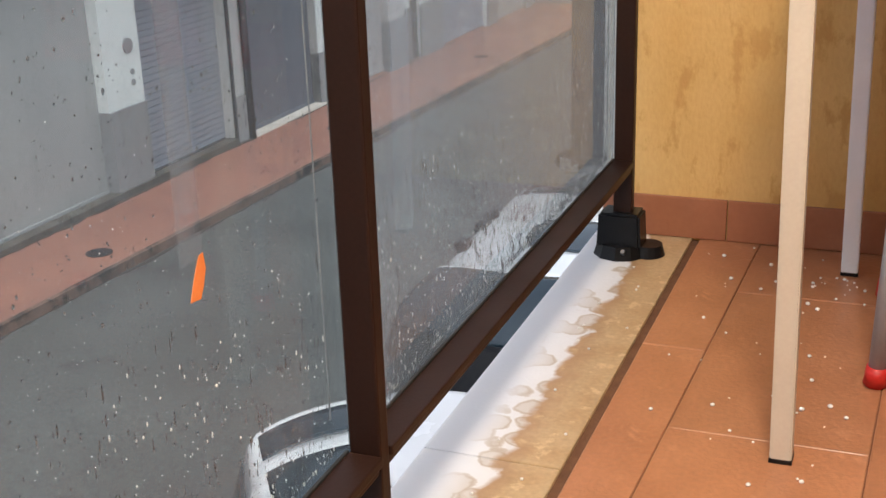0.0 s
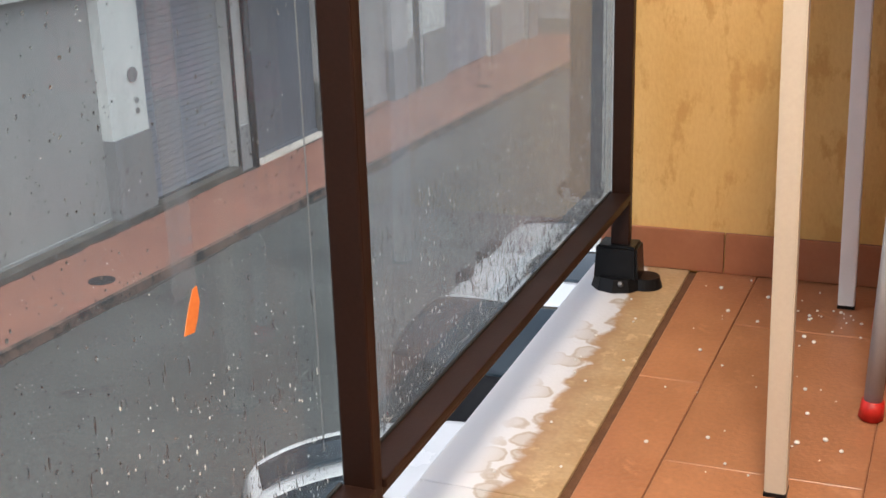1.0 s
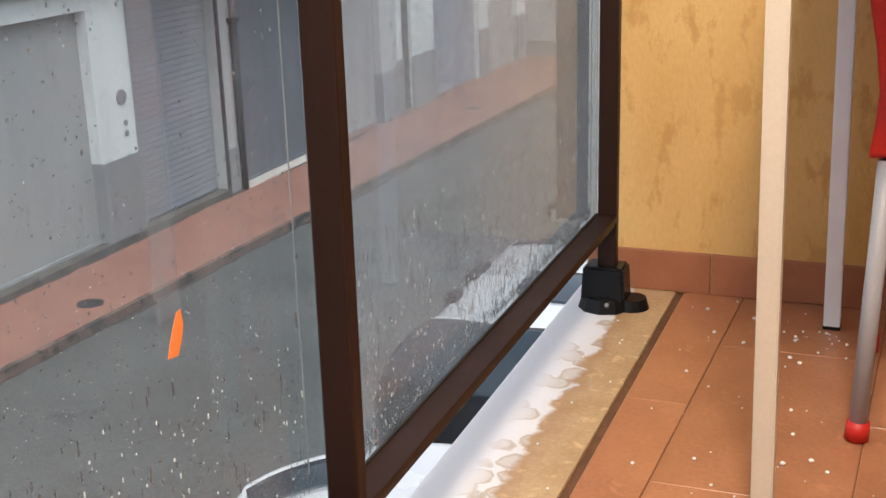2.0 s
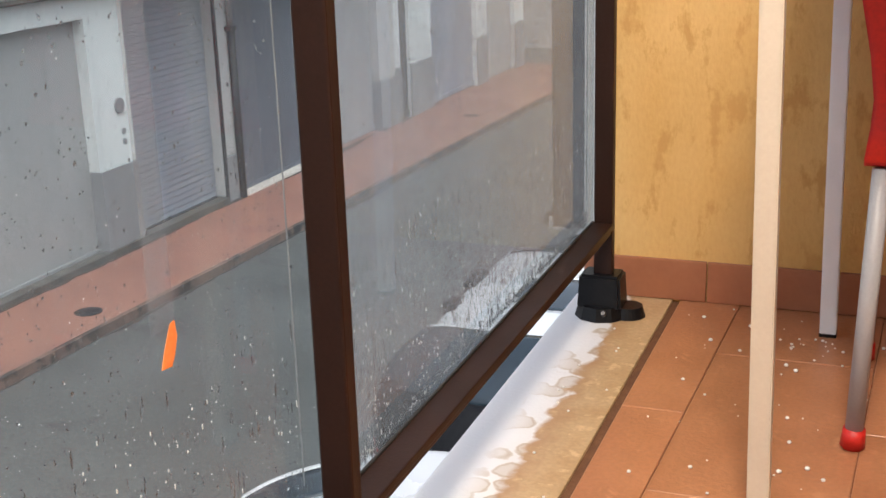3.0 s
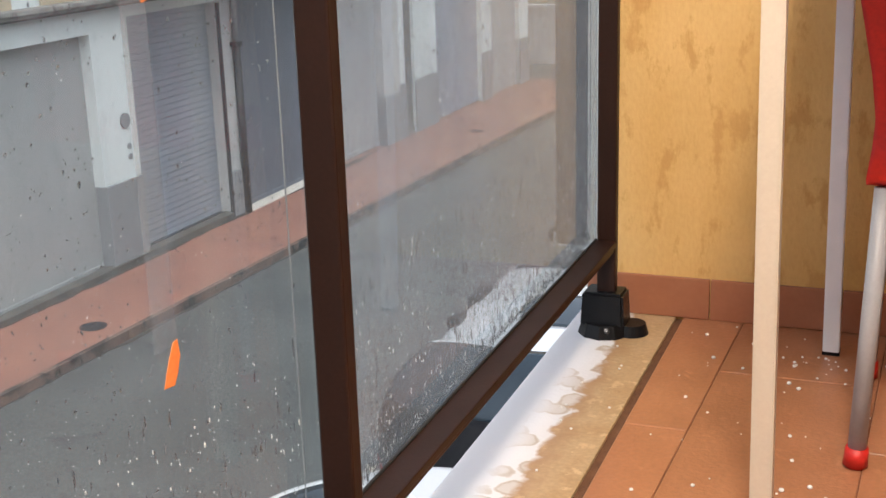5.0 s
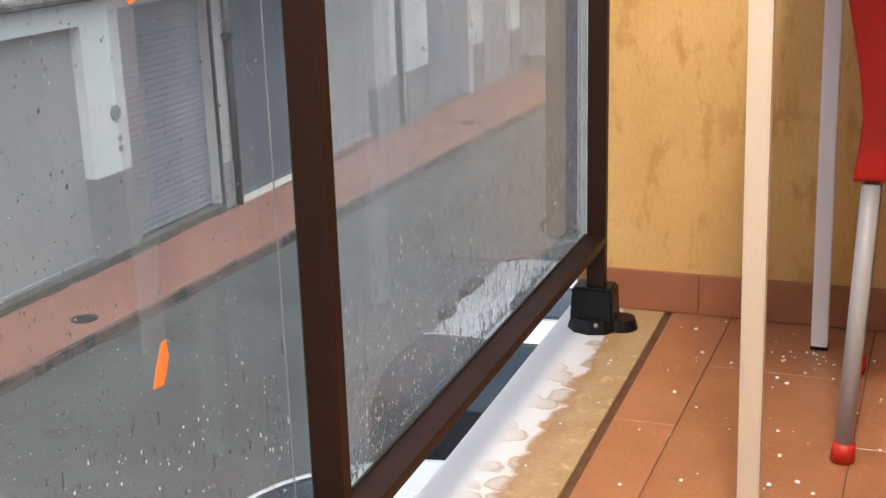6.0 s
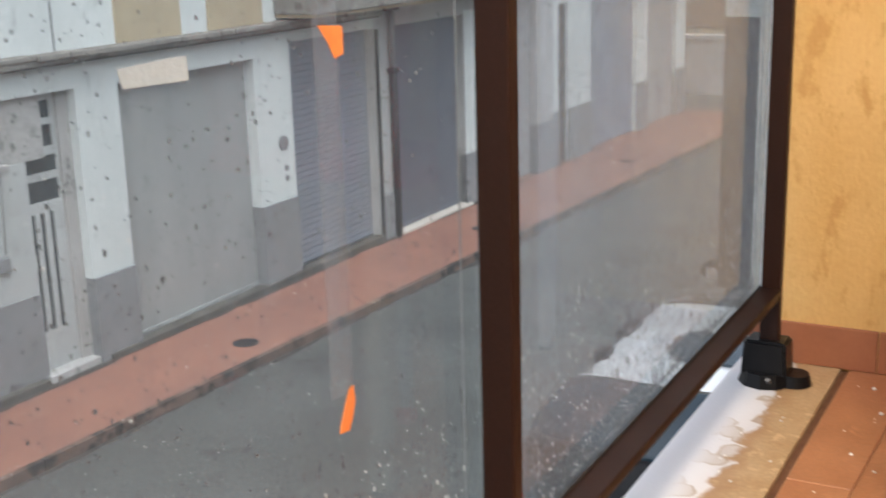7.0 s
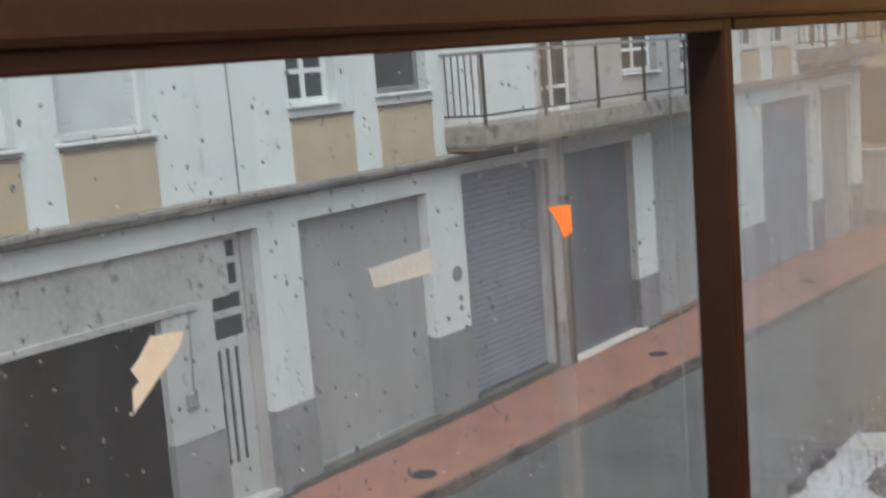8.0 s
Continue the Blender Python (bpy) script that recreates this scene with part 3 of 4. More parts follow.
cyl(bm, (0.05, 5.50, -3.22), (0.05, 5.50, -0.95), 0.050, seg=12)
part("lower_pipe", bm, IRON, pipe, "black lower pipe", smooth=True)
bm = bmesh.new()
cyl(bm, (0.05, 5.50, -0.96), (0.05, 5.50, -0.02), 0.04, seg=12)
part("upper_pipe", bm, PLINTH, pipe, smooth=True)
boxpart("bracket", (-0.01, 0.10, 5.43, 5.57, -1.00, -0.94), IRON, pipe)
boxpart("bracket", (-0.01, 0.10, 5.30, 5.62, -0.20, -0.12), IRON, pipe)

gap = local(thing("wall_gap", "dark strip between the two houses", "wall gap", kind="structure"))
# solid dark strip along the line where the two houses meet
boxpart("seam_strip", (-0.2, 0.034, 5.145, 5.195, -3.2, -0.42), IRON, gap, bevel=0.008)


def balcony(u0, u1, out, zs, height, label):
    t = local(thing("balcony", label, "balcony", "balconies"))
    boxpart("slab", (0.0, out, u0, u1, zs - 0.24, zs), STONE, t, bevel=0.015)
    boxpart("slab_soffit", (0.002, out - 0.05, u0 + 0.03, u1 - 0.03, zs - 0.28, zs - 0.238), TANPANEL, t)
    n = max(2, round((u1 - u0) / 1.3))
    for i in range(n + 1):
        u = u0 + 0.04 + (u1 - u0 - 0.08) * i / n
        boxpart("post", (out - 0.06, out - 0.03, u - 0.018, u + 0.018, zs - 0.12, zs + height), IRON, t)
    boxpart("handrail", (out - 0.07, out - 0.02, u0, u1, zs + height, zs + height + 0.04), PLINTH, t)
    boxpart("bottom_rail", (out - 0.055, out - 0.035, u0, u1, zs + 0.10, zs + 0.125), IRON, t)
    for u in (u0 + 0.02, u1 - 0.02):
        boxpart("handrail", (0.0, out - 0.06, u - 0.02, u + 0.02, zs + height, zs + height + 0.04), PLINTH, t)
        boxpart("bottom_rail", (0.0, out - 0.06, u - 0.01, u + 0.01, zs + 0.10, zs + 0.125), IRON, t)
        for k in range(6):
            x = 0.06 + (out - 0.14) * k / 5
            boxpart("baluster", (x - 0.006, x + 0.006, u - 0.006, u + 0.006, zs + 0.12, zs + height), IRON, t)


balcony(3.05, 9.6, 0.6, 0.17, 0.79, "long balcony with a thin iron railing")

# third house and the end of the street
house3 = local(thing("far_white_house", "far white house with tan panels and garages", "house", kind="structure"))
holes3 = [(10.98, 11.4, Z0, -0.5), (12.42, 14.8, Z0, -0.25), (15.4, 17.2, Z0, -0.2)]
bm = bmesh.new()
wall_cells(bm, -0.30, 0.0, 10.75, 17.8, Z0, 0.05, holes3)
part("ground_floor_wall", bm, WHITEWALL, house3)
for a, b, zt in ((10.75, 10.98, -2.3), (11.4, 12.42, -2.32), (14.8, 15.4, -2.3), (17.2, 17.8, -2.3)):
    boxpart("plinth", (-0.28, 0.025, a, b, Z0, zt), PLINTH, house3, bevel=0.006)
boxpart("ledge", (-0.3, 0.14, 10.75, 17.8, 0.05, 0.16), STONE, house3)
wins3 = [(11.6, 12.4, 0.75, 1.9), (13.0, 13.9, 0.75, 1.9), (14.9, 15.6, 0.3, 2.2), (16.4, 17.2, 0.75, 1.9)]
bm = bmesh.new()
wall_cells(bm, -0.30, 0.0, 10.75, 17.8, 0.16, ZT + 0.2, wins3)
part("upper_wall", bm, WHITEWALL, house3)
for a, b in ((11.6, 12.4), (13.0, 13.9), (16.4, 17.2)):
    boxpart("tan_panel", (-0.02, 0.022, a, b, 0.163, 0.69), TANPANEL, house3, "tan painted panel under the window")
boxpart("roof", (-8.0, 0.3, 10.75, 17.8, ZT + 0.2, ZT + 0.4), STONE, house3)
boxpart("upper_floor", (-7.7, -0.30, 10.75, 17.8, -0.25, -0.05), STONE, house3)
boxpart("end_wall", (-7.7, -0.30, 17.5, 17.8, Z0, ZT), WHITEWALL, house3)
boxpart("back_wall", (-8.0, -7.7, 10.75, 17.8, Z0, ZT + 0.2), WHITEWALL, house3)
for w in wins3:
    window(*w, label="small white framed window on the far house")
shutter("narrow_door", 10.98, 11.4, -3.2, -0.5, IRON, "narrow dark side door", depth=-0.06)
shutter("blue_garage_door", 12.42, 14.8, -3.22, -0.25, SHUTBLUE, "bluish grey garage door", depth=-0.1)
shutter("far_garage_door", 15.4, 17.2, -3.25, -0.2, SHUT, "grey garage door at the far end", depth=-0.1)
balcony(14.2, 17.6, 0.6, 0.62, 0.85, "far balcony with an iron railing")

end = thing("end_house", "tan and brown house across the end of the street", "house", kind="structure")
bm = bmesh.new()
wall_cells(bm, -16, 8, 30.0, 30.3, -4.2, 5.0, [])
part("upper_wall", bm, TANPANEL, end)
boxpart("brown_base", (-16, 8, 29.95, 30.0, -2.0, -0.1), BROWNWALL, end)
boxpart("garden_wall", (-16, 8, 27.2, 27.5, -4.2, -2.05), PLASTER, end)
boxpart("garden_wall_cap", (-16, 8, 27.15, 27.55, -2.05, -1.95), PLASTER, end)
boxpart("roof", (-16, 8, 29.9, 38, 5.0, 5.2), STONE, end)
for x in (-9, -6.2, -3.4, 0):
    boxpart("window", (x, x + 0.9, 29.94, 29.99, 0.8, 2.2), DARKGLASS, end)


# ---- parked cars ----
def smooth01(t):
    t = max(0.0, min(1.0, t))
    return t * t * (3 - 2 * t)


def curve(pts, s):
    for (a, va), (b, vb) in zip(pts, pts[1:]):
        if s <= b:
            return va + (vb - va) * smooth01((s - a) / (b - a)) if s > a else va
    return pts[-1][1]


def parked_car(name, label, place, paint, length, roof_h, rear_rake, sunroof, cross_bar, roof_end=0.56, screen_end=0.74):
    """A hatchback with its tail at local y = 0 and its nose at y = length; a skin swept over sections, split by region."""
    car = thing(name, label, "car", "parked cars", at=place)
    L, half, belt = length, 0.86, 0.92
    g0, r0, r1, g1 = 0.10, rear_rake, L * roof_end, L * screen_end
    top = [(0, 0.78), (0.03, belt), (g0, belt + 0.02), (r0, roof_h - 0.03), ((r0 + r1) / 2, roof_h), (r1, roof_h - 0.04), (g1, belt + (0.17 if rear_rake > 0.6 else 0.06)), (L - 0.25, 0.98 if rear_rake > 0.6 else 0.80), (L, 0.55)]
    wide = [(0, half - 0.22), (0.25, half - 0.05), (0.8, half), (L - 0.9, half), (L - 0.25, half - 0.08), (L, half - 0.30)]
    bulging = rear_rake > 0.6
    if bulging:
        wide = [(0, half - 0.22), (0.25, half - 0.05), (0.8, half), (2.4, half), (4.4, 0.66), (L - 0.25, 0.60), (L, 0.46)]
    roofw = 0.53 if bulging else 0.60
    NU, NV = (150, 76) if bulging else (90, 50)
    rows, info = [], []
    for i in range(NU + 1):
        y = L * i / NU
        zt = curve(top, y)
        if bulging and g0 < y < r0:
            zt = belt + 0.02 + (roof_h - 0.05 - belt) * math.sin(math.pi / 2 * (y - g0) / (r0 - g0)) ** 0.9
        w = curve(wide, y)
        cabin = max(0.0, min(1.0, (zt - belt) / (roof_h - belt)))
        pinch = cabin ** 4 if bulging and y < r0 else cabin
        row = []
        for j in range(NV + 1):
            s = j / NV * 2 - 1
            a = abs(s)
            shoulder = min(belt, zt)
            if a > 0.72:
                k = (1 - a) / 0.28
                x = w * (0.96 + 0.04 * math.sin(k * math.pi))
                z = 0.22 + (shoulder - 0.04 - 0.22) * k
            elif a > 0.46:
                k = (0.72 - a) / 0.26
                x = w * 0.96 - (w * 0.96 - (roofw if cabin > 0 else w * 0.8)) * (0.75 * k + 0.25 * k * k) * (pinch if cabin > 0 else 1) - (0 if cabin > 0.3 else w * 0.12 * k * (1 - cabin))
                z = shoulder - 0.04 + (zt - 0.05 - shoulder + 0.04) * k ** 0.85
            else:
                k = a / 0.46
                edge = w * 0.96 - (w * 0.96 - (roofw if cabin > 0 else w * 0.8)) * (pinch if cabin > 0 else 1) - (0 if cabin > 0.3 else w * 0.12 * (1 - cabin))
                x = edge * k
                z = zt - 0.05 * k ** 4
            bow = 0.42 * max(0.0, 1 - y / 1.6) * (x / half) ** 2 - 0.35 * max(0.0, 1 - (L - y) / 1.4) * (x / half) ** 2
            row.append((math.copysign(x, s), y + bow, z))
        rows.append(row)

    def region(y, s, x):
        a = abs(s)
        if 0.50 < a < 0.68 and r0 - 0.25 < y < g1 - 0.35:
            for n, (p, q) in enumerate(((r0 - 0.2, r0 + 0.42), (r0 + 0.52, r0 + 1.30), (r0 + 1.40, g1 - 0.4))):
                if p < y < q:
                    return "side_window_%d_%d" % (n, s > 0)
        if bulging and a < 0.70 and g0 < y < 0.36:
            return "tailgate_trim"
        if a < (0.70 if bulging else 0.62) and g0 + 0.10 < y < r0 - 0.06:
            return "rear_window"
        if a < 0.43:
            if r1 + 0.10 < y < g1 - 0.04:
                return "windscreen"
        if bulging and abs((y - sunroof[0]) / (sunroof[1] - sunroof[0]) * 2 - 1) ** 4 + abs((s - sunroof[2]) / (sunroof[3] - sunroof[2]) * 2 - 1) ** 4 < 1:
            return "sunroof"
        if not bulging and sunroof and (s > 0 or not cross_bar) and sunroof[2] <= a < sunroof[3] and sunroof[0] < y < sunroof[1]:
            if cross_bar and abs(y - cross_bar) < 0.05:
                return "body"
            return "sunroof_%d" % (s > 0) if sunroof[2] > 0 else "sunroof"
        if y < 0.42 and 0.66 < a < 0.86 and y > 0.02:
            return "tail_lamp_%d" % (s > 0)
        if y > L - 0.4 and 0.5 < a < 0.75:
            return "headlamp_%d" % (s > 0)
        return "body"

    faces = {}
    for i in range(NU):
        for j in range(NV):
            s = (j + 0.5) / NV * 2 - 1
            faces.setdefault(region(L * (i + 0.5) / NU, s, 0), []).append((i, j))
    for key, fs in faces.items():
        bm = bmesh.new()
        got = {}

        def vert(i, j):
            if (i, j) not in got:
                got[i, j] = bm.verts.new(rows[i][j])
            return got[i, j]

        for i, j in fs:
            q = [vert(i, j), vert(i + 1, j), vert(i + 1, j + 1), vert(i, j + 1)]
            bm.faces.new(q)
        if key == "body":
            for i in (0, NU):
                bm.faces.new([vert(i, j) for j in range(NV + 1)])
        kind = "side_window" if key.startswith("side") else "tail_lamp" if key.startswith("tail_") else "headlamp" if key.startswith("head") else "sunroof" if key.startswith("sunroof") else key
        material = {"body": paint, "tail_lamp": TAIL, "headlamp": STEEL, "tailgate_trim": BLACK}.get(kind, CARGLASS)
        ob = part(kind, bm, material, car, smooth=True)
        sol = ob.modifiers.new("thickness", "SOLIDIFY")
        sol.thickness, sol.offset = (0.02 if kind == "body" else 0.008), (-1 if kind == "body" else -0.2)
    for sx in (-1, 1):
        m = bmesh.new()
        bmesh.ops.create_uvsphere(m, u_segments=14, v_segments=9, radius=1, matrix=Matrix.Translation((sx * (0.70 if bulging else 0.95), g1 + 0.36 if bulging else g1 - 0.42, 1.08 if bulging else 0.98)) @ Matrix.Diagonal((0.15 if bulging else 0.12, 0.08, 0.10, 1)))
        mir = part("mirror", m, BLACK if bulging else paint, car, smooth=True)
        boxpart("mirror_glass", (sx * (0.70 if bulging else 0.95) - 0.08, sx * (0.70 if bulging else 0.95) + 0.08, (g1 + 0.28 if bulging else g1 - 0.488), (g1 + 0.30 if bulging else g1 - 0.47), 1.0, 1.12), STEEL, mir)
        for yy in (0.72, L - 0.82):
            w = bmesh.new()
            cyl(w, (sx * 0.64, yy, 0.31), (sx * 0.85, yy, 0.31), 0.31, seg=28)
            bmesh.ops.bevel(w, geom=[e for e in w.edges if e.calc_face_angle(0) > 1], offset=0.03, segments=2, affect="EDGES")
            wheel = part("wheel", w, TYRE, car, smooth=True)
            rm = bmesh.new()
            cyl(rm, (sx * 0.80, yy, 0.31), (sx * 0.862, yy, 0.31), 0.20, 0.18, seg=20)
            part("rim", rm, STEEL, wheel)
    for sx in (-1, 1) if not cross_bar else ():
        for yy, reach in ((r0 + 0.36, 0.07), (r0 + 0.86, 0.16)):
            boxpart("roof_rail_foot", (sx * (roofw - 0.01) - 0.045, sx * (roofw - 0.01) + 0.045, yy - reach, yy + reach, roof_h - 0.12, roof_h - 0.005), BLACK, car, bevel=0.02)
    boxpart("rear_bumper", (-0.74, 0.74, -0.05, 0.10, 0.26, 0.52), paint, car, bevel=0.04)
    boxpart("number_plate", (-0.26, 0.26, -0.062, -0.05, 0.56, 0.66), WHITEFRAME, car)
    boxpart("rear_wiper", (-0.02, 0.34, 0.17, 0.19, belt + 0.10, belt + 0.115), BLACK, car)
    return car


parked_car("white_hatchback", "long white car with a dark sunroof, parked at the kerb", pose(-1.68, 3.25, road_z(4), 0, 0, 1.2), CARWHITE, 6.1, 1.52, 0.92, (1.26, 1.84, -0.12, 0.40), 0, 0.40, 0.72)
parked_car("silver_hatchback", "silver white car with glass roof panels, parked askew", pose(-2.09, 2.69, road_z(1), 0, 0, 214), CARSILVER, 4.1, 1.52, 0.40, (0.46, 1.5, 0.10, 0.45), 0.80)

# ---- own house and balcony ----
boxw = thing("house_wall", "pale plaster house wall with a balcony door", "wall", kind="structure")
bm = bmesh.new()
wall_cells(bm, 1.10, 1.30, -6.0, 0.12, -3.6, 3.2, [(-3.1, -1.9, 0.0, 2.1)])
part("wall_east", bm, PALE, boxw)
room = thing("room", "plain room behind the balcony door", "room", kind="structure")
boxpart("room_floor", (1.30, 4.5, -4.5, -0.6, -0.1, -0.001), SKIRT, room)
boxpart("house_base", (1.30, 4.6, -4.6, -0.5, -3.7, -0.1), PALE, room)
boxpart("room_roof", (1.30, 4.6, -4.6, -0.5, 2.6, 2.75), PALE, room)
boxpart("room_back", (4.5, 4.6, -4.5, -0.6, -0.1, 2.6), CREAM, room)
boxpart("room_ceiling", (1.30, 4.5, -4.5, -0.6, 2.5, 2.6), CREAM, room)
boxpart("room_side", (1.30, 4.5, -4.6, -4.5, -0.1, 2.6), CREAM, room)
boxpart("room_side", (1.30, 4.5, -0.6, -0.5, -0.1, 2.6), CREAM, room)

# out of view; added so that less skylight reaches the balcony
tagged(boxpart("ceiling", (-0.20, 1.10, -6.0, 0.12, 2.55, 2.75), CREAM), "unseen cream ceiling added to hold skylight off the balcony", "ceiling", kind="structure")
boxpart("wall_south", (-0.20, 1.10, -6.2, -6.0, -3.6, 2.75), PALE, boxw)
lamp = thing("ceiling_lamp", "small ceiling lamp with a bare warm bulb", "lamp")
bm = bmesh.new()
cyl(bm, (0.45, -2.20, 2.50), (0.45, -2.20, 2.55), 0.05, 0.07, seg=20)
cyl(bm, (0.45, -2.20, 2.36), (0.45, -2.20, 2.50), 0.018, 0.022, seg=14)
part("rose_and_socket", bm, WHITEFRAME, lamp)
neighbour = thing("neighbour_house", "plain pale house next door", "house", kind="structure")
boxpart("front_block", (0.95, 7.0, 0.13, 14.0, -3.7, 3.0), PALE, neighbour)
boxpart("roof", (0.85, 7.0, 0.13, 14.0, 3.0, 3.15), STONE, neighbour)
slab = thing("balcony_slab", "concrete balcony slab under the tiles", "slab", kind="structure")
boxpart("slab_body", (-0.20, 1.10, -6.0, 0.12, -0.22, -0.030), PLASTER, slab)
boxpart("mortar_bed", (-0.006, 1.10, -6.0, 0.0, -0.029, -0.0028), JOINT, slab)
boxpart("groove_fill", (-0.023, -0.006, -6.0, 0.0, -0.029, -0.006), GROUT, slab)

wall = thing("wall_north", "mottled ochre stucco end wall of the balcony", "wall", kind="structure")
boxpart("wall_body", (-0.165, 1.10, 0.0, 0.12, -0.22, 3.2), OCHRE, wall)
boxpart("wall_edge", (-0.212, -0.165, 0.0, 0.12, -0.22, 3.2), WHITEWALL, wall, "whitewashed outer edge of the wall")
screen = thing("neighbour_screen", "grey privacy screen on the far side of the wall", "privacy screen")
boxpart("lower_panel", (-0.314, -0.235, 0.122, 0.14, 0.10, 0.68), IRON, screen)
boxpart("upper_panel", (-0.314, -0.235, 0.122, 0.14, 0.68, 2.2), WHITEWALL, screen)

sill = thing("sill", "tan stone sill, white along its outer edge", "sill", kind="structure")
sy = [-6.0, -5.1, -4.1, -3.1, -2.03, -0.985, 0.0]
for a, b in zip(sy, sy[1:]):
    boxpart("sill_stone", (-0.222, -0.023, a + 0.0015, b - 0.0015, -0.030, 0.0), SILL, sill, bevel=0.003)

floor = thing("floor", "terracotta tiled balcony floor, wet with scattered hail", "floor", kind="structure")


def tile_piece(a, b, ya, yb):
    """One tile between the joint lines a and b (x at y = 0; the joints lean a little against the sill)."""
    def joint(x, y):
        return x if x < 0.05 else x + 0.030 * y
    g = 0.0008
    bm = bmesh.new()
    ring = [(joint(a, ya) + g, ya + g), (joint(b, ya) - g, ya + g), (joint(b, yb) - g, yb - g), (joint(a, yb) + g, yb - g)]
    cx, cy = sum(p[0] for p in ring) / 4, sum(p[1] for p in ring) / 4
    low = [bm.verts.new((x - cx, y - cy, -0.012)) for x, y in ring]
    mid = [bm.verts.new((x - cx, y - cy, -0.0012)) for x, y in ring]
    k = 0.0012
    top = [bm.verts.new((x - cx + (k if x < cx else -k), y - cy + (k if y < cy else -k), 0)) for x, y in ring]
    for p, q in ((low, mid), (mid, top)):
        for n in range(4):
            bm.faces.new((p[n], p[(n + 1) % 4], q[(n + 1) % 4], q[n]))
    bm.faces.new(top)
    ob = part("tile", bm, TILE, floor)
    ob.location = (cx, cy, random.uniform(-0.0010, 0.0004))


edges = [-0.008, 0.113, 0.388, 0.663, 0.938, 1.14]
for n, (a, b) in enumerate(zip(edges, edges[1:])):
    cuts = [-0.0005, -0.548 if n % 2 == 0 else -0.275]
    while cuts[-1] > -5.9:
        cuts.append(cuts[-1] - 0.548)
    for yb, ya in zip(cuts, cuts[1:]):
        tile_piece(a, min(b, 1.099), ya, yb)

skirt = thing("baseboard", "terracotta skirting tiles along the wall foot", "skirting", kind="structure")
sx = [-0.21, 0.045, 0.30, 0.555, 0.81, 1.10]
for a, b in zip(sx, sx[1:]):
    boxpart("skirting_tile", (a + 0.001, b - 0.001, -0.010, -0.0005, 0.001, 0.086), SKIRT, skirt, bevel=0.002)

# ---- railing ----
RX0, RX1 = -0.171, -0.120
rail = thing("railing", "dark brown aluminium railing with wet glass panels", "railing", kind="structure")
POSTS = [-0.127, -1.328, -2.530, -3.730]
for y in POSTS:
    boxpart("post", (-0.157, RX1, y - 0.013, y + 0.010, 0.012, 0.957), BROWN, rail, bevel=0.003)
boxpart("top_rail", (RX0 - 0.006, RX1 + 0.006, -4.6, -0.002, 0.946, 1.005), BROWN, rail, bevel=0.005)


def bay_frame(ya, yb, glass):
    boxpart("lower_rail", (-0.167, RX1 - 0.002, ya, yb, 0.169, 0.187), BROWN, rail, bevel=0.003)
    boxpart("glazing_bead", (-0.158, RX1 + 0.003, ya + 0.001, yb - 0.001, 0.181, 0.1925), BROWN, rail, bevel=0.002)
    boxpart("upper_bead", (RX1 - 0.010, RX1 + 0.001, ya + 0.001, yb - 0.001, 0.935, 0.9465), BROWN, rail, bevel=0.002)
    pane = boxpart("glass_pane", (-0.165, -0.160, ya - 0.008, yb + 0.008, 0.188, 0.945), glass, rail, "wet glass pane streaked with rain")
    pane.visible_shadow = False
    boxpart("edge_strip", (-0.1668, -0.1652, yb - 0.0218, yb - 0.0212, 0.24, 0.93), PLINTH, rail)
    boxpart("seal", (-0.1597, -0.1560, ya + 0.003, yb - 0.003, 0.1915, 0.1955), RUBBER, rail)
    return pane


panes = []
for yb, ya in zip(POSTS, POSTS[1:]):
    panes.append(bay_frame(ya + 0.0105, yb - 0.0125, PANE if panes else HAZYWETPANE))


def water_drops(pane, ya, yb, count, seed, size=1.0):
    """Beads of rain on the outer face of the glass, small and many, thicker towards the foot."""
    rnd = random.Random(seed)
    base = bmesh.new()
    bmesh.ops.create_icosphere(base, subdivisions=1, radius=1)
    bv = [tuple(v.co) for v in base.verts]
    bf = [tuple(v.index for v in f.verts) for f in base.faces]
    base.free()
    verts, faces, slots = [], [], []
    for _ in range(count):
        big = rnd.random() < 0.025
        r = rnd.uniform(0.0013, 0.0022) if big else rnd.choice((0.0006, 0.0007, 0.0008, 0.0010, 0.0013))
        y = rnd.uniform(ya + 0.01, yb - 0.01)
        z = 0.199 + (rnd.random() ** (2.7 if rnd.random() < 0.72 and not big else 1.0)) * 0.73
        tall = rnd.choice((1.0, 1.2, 1.5, 2.5, 5.0, 8.0)) if z < 0.45 and not big else rnd.choice((0.8, 1.0, 1.2, 1.6))
        # some drops are plain white, a painted glint of sky and lamp
        glint = not big and rnd.random() < (0.20 if z < 0.45 else 0.05)
        tall = min(tall, 2.6) if glint else tall
        r *= size
        k = len(verts)
        verts += [(-0.1656 + v[0] * r * 0.5, y + v[1] * r, z + v[2] * r * tall) for v in bv]
        faces += [tuple(i + k for i in f) for f in bf]
        slots += [int(glint)] * len(bf)
    me = bpy.data.meshes.new("rain_drops")
    me.from_pydata(verts, [], faces)
    me.materials.append(DROP)
    me.materials.append(HAILGLINT)
    for p, slot in zip(me.polygons, slots):
        p.material_index = slot
        p.use_smooth = True
    ob = new("rain_drops", me)
    ob.parent = pane
    tagged(ob, "fine rain drops clinging to the glass", kind="stuff")


for i, (yb, ya) in enumerate(zip(POSTS[:3], POSTS[1:4])):
    water_drops(panes[i], ya + 0.02, yb - 0.02, 5600 if i else 8500, 5 + i, 1.0 if i else 1.1)


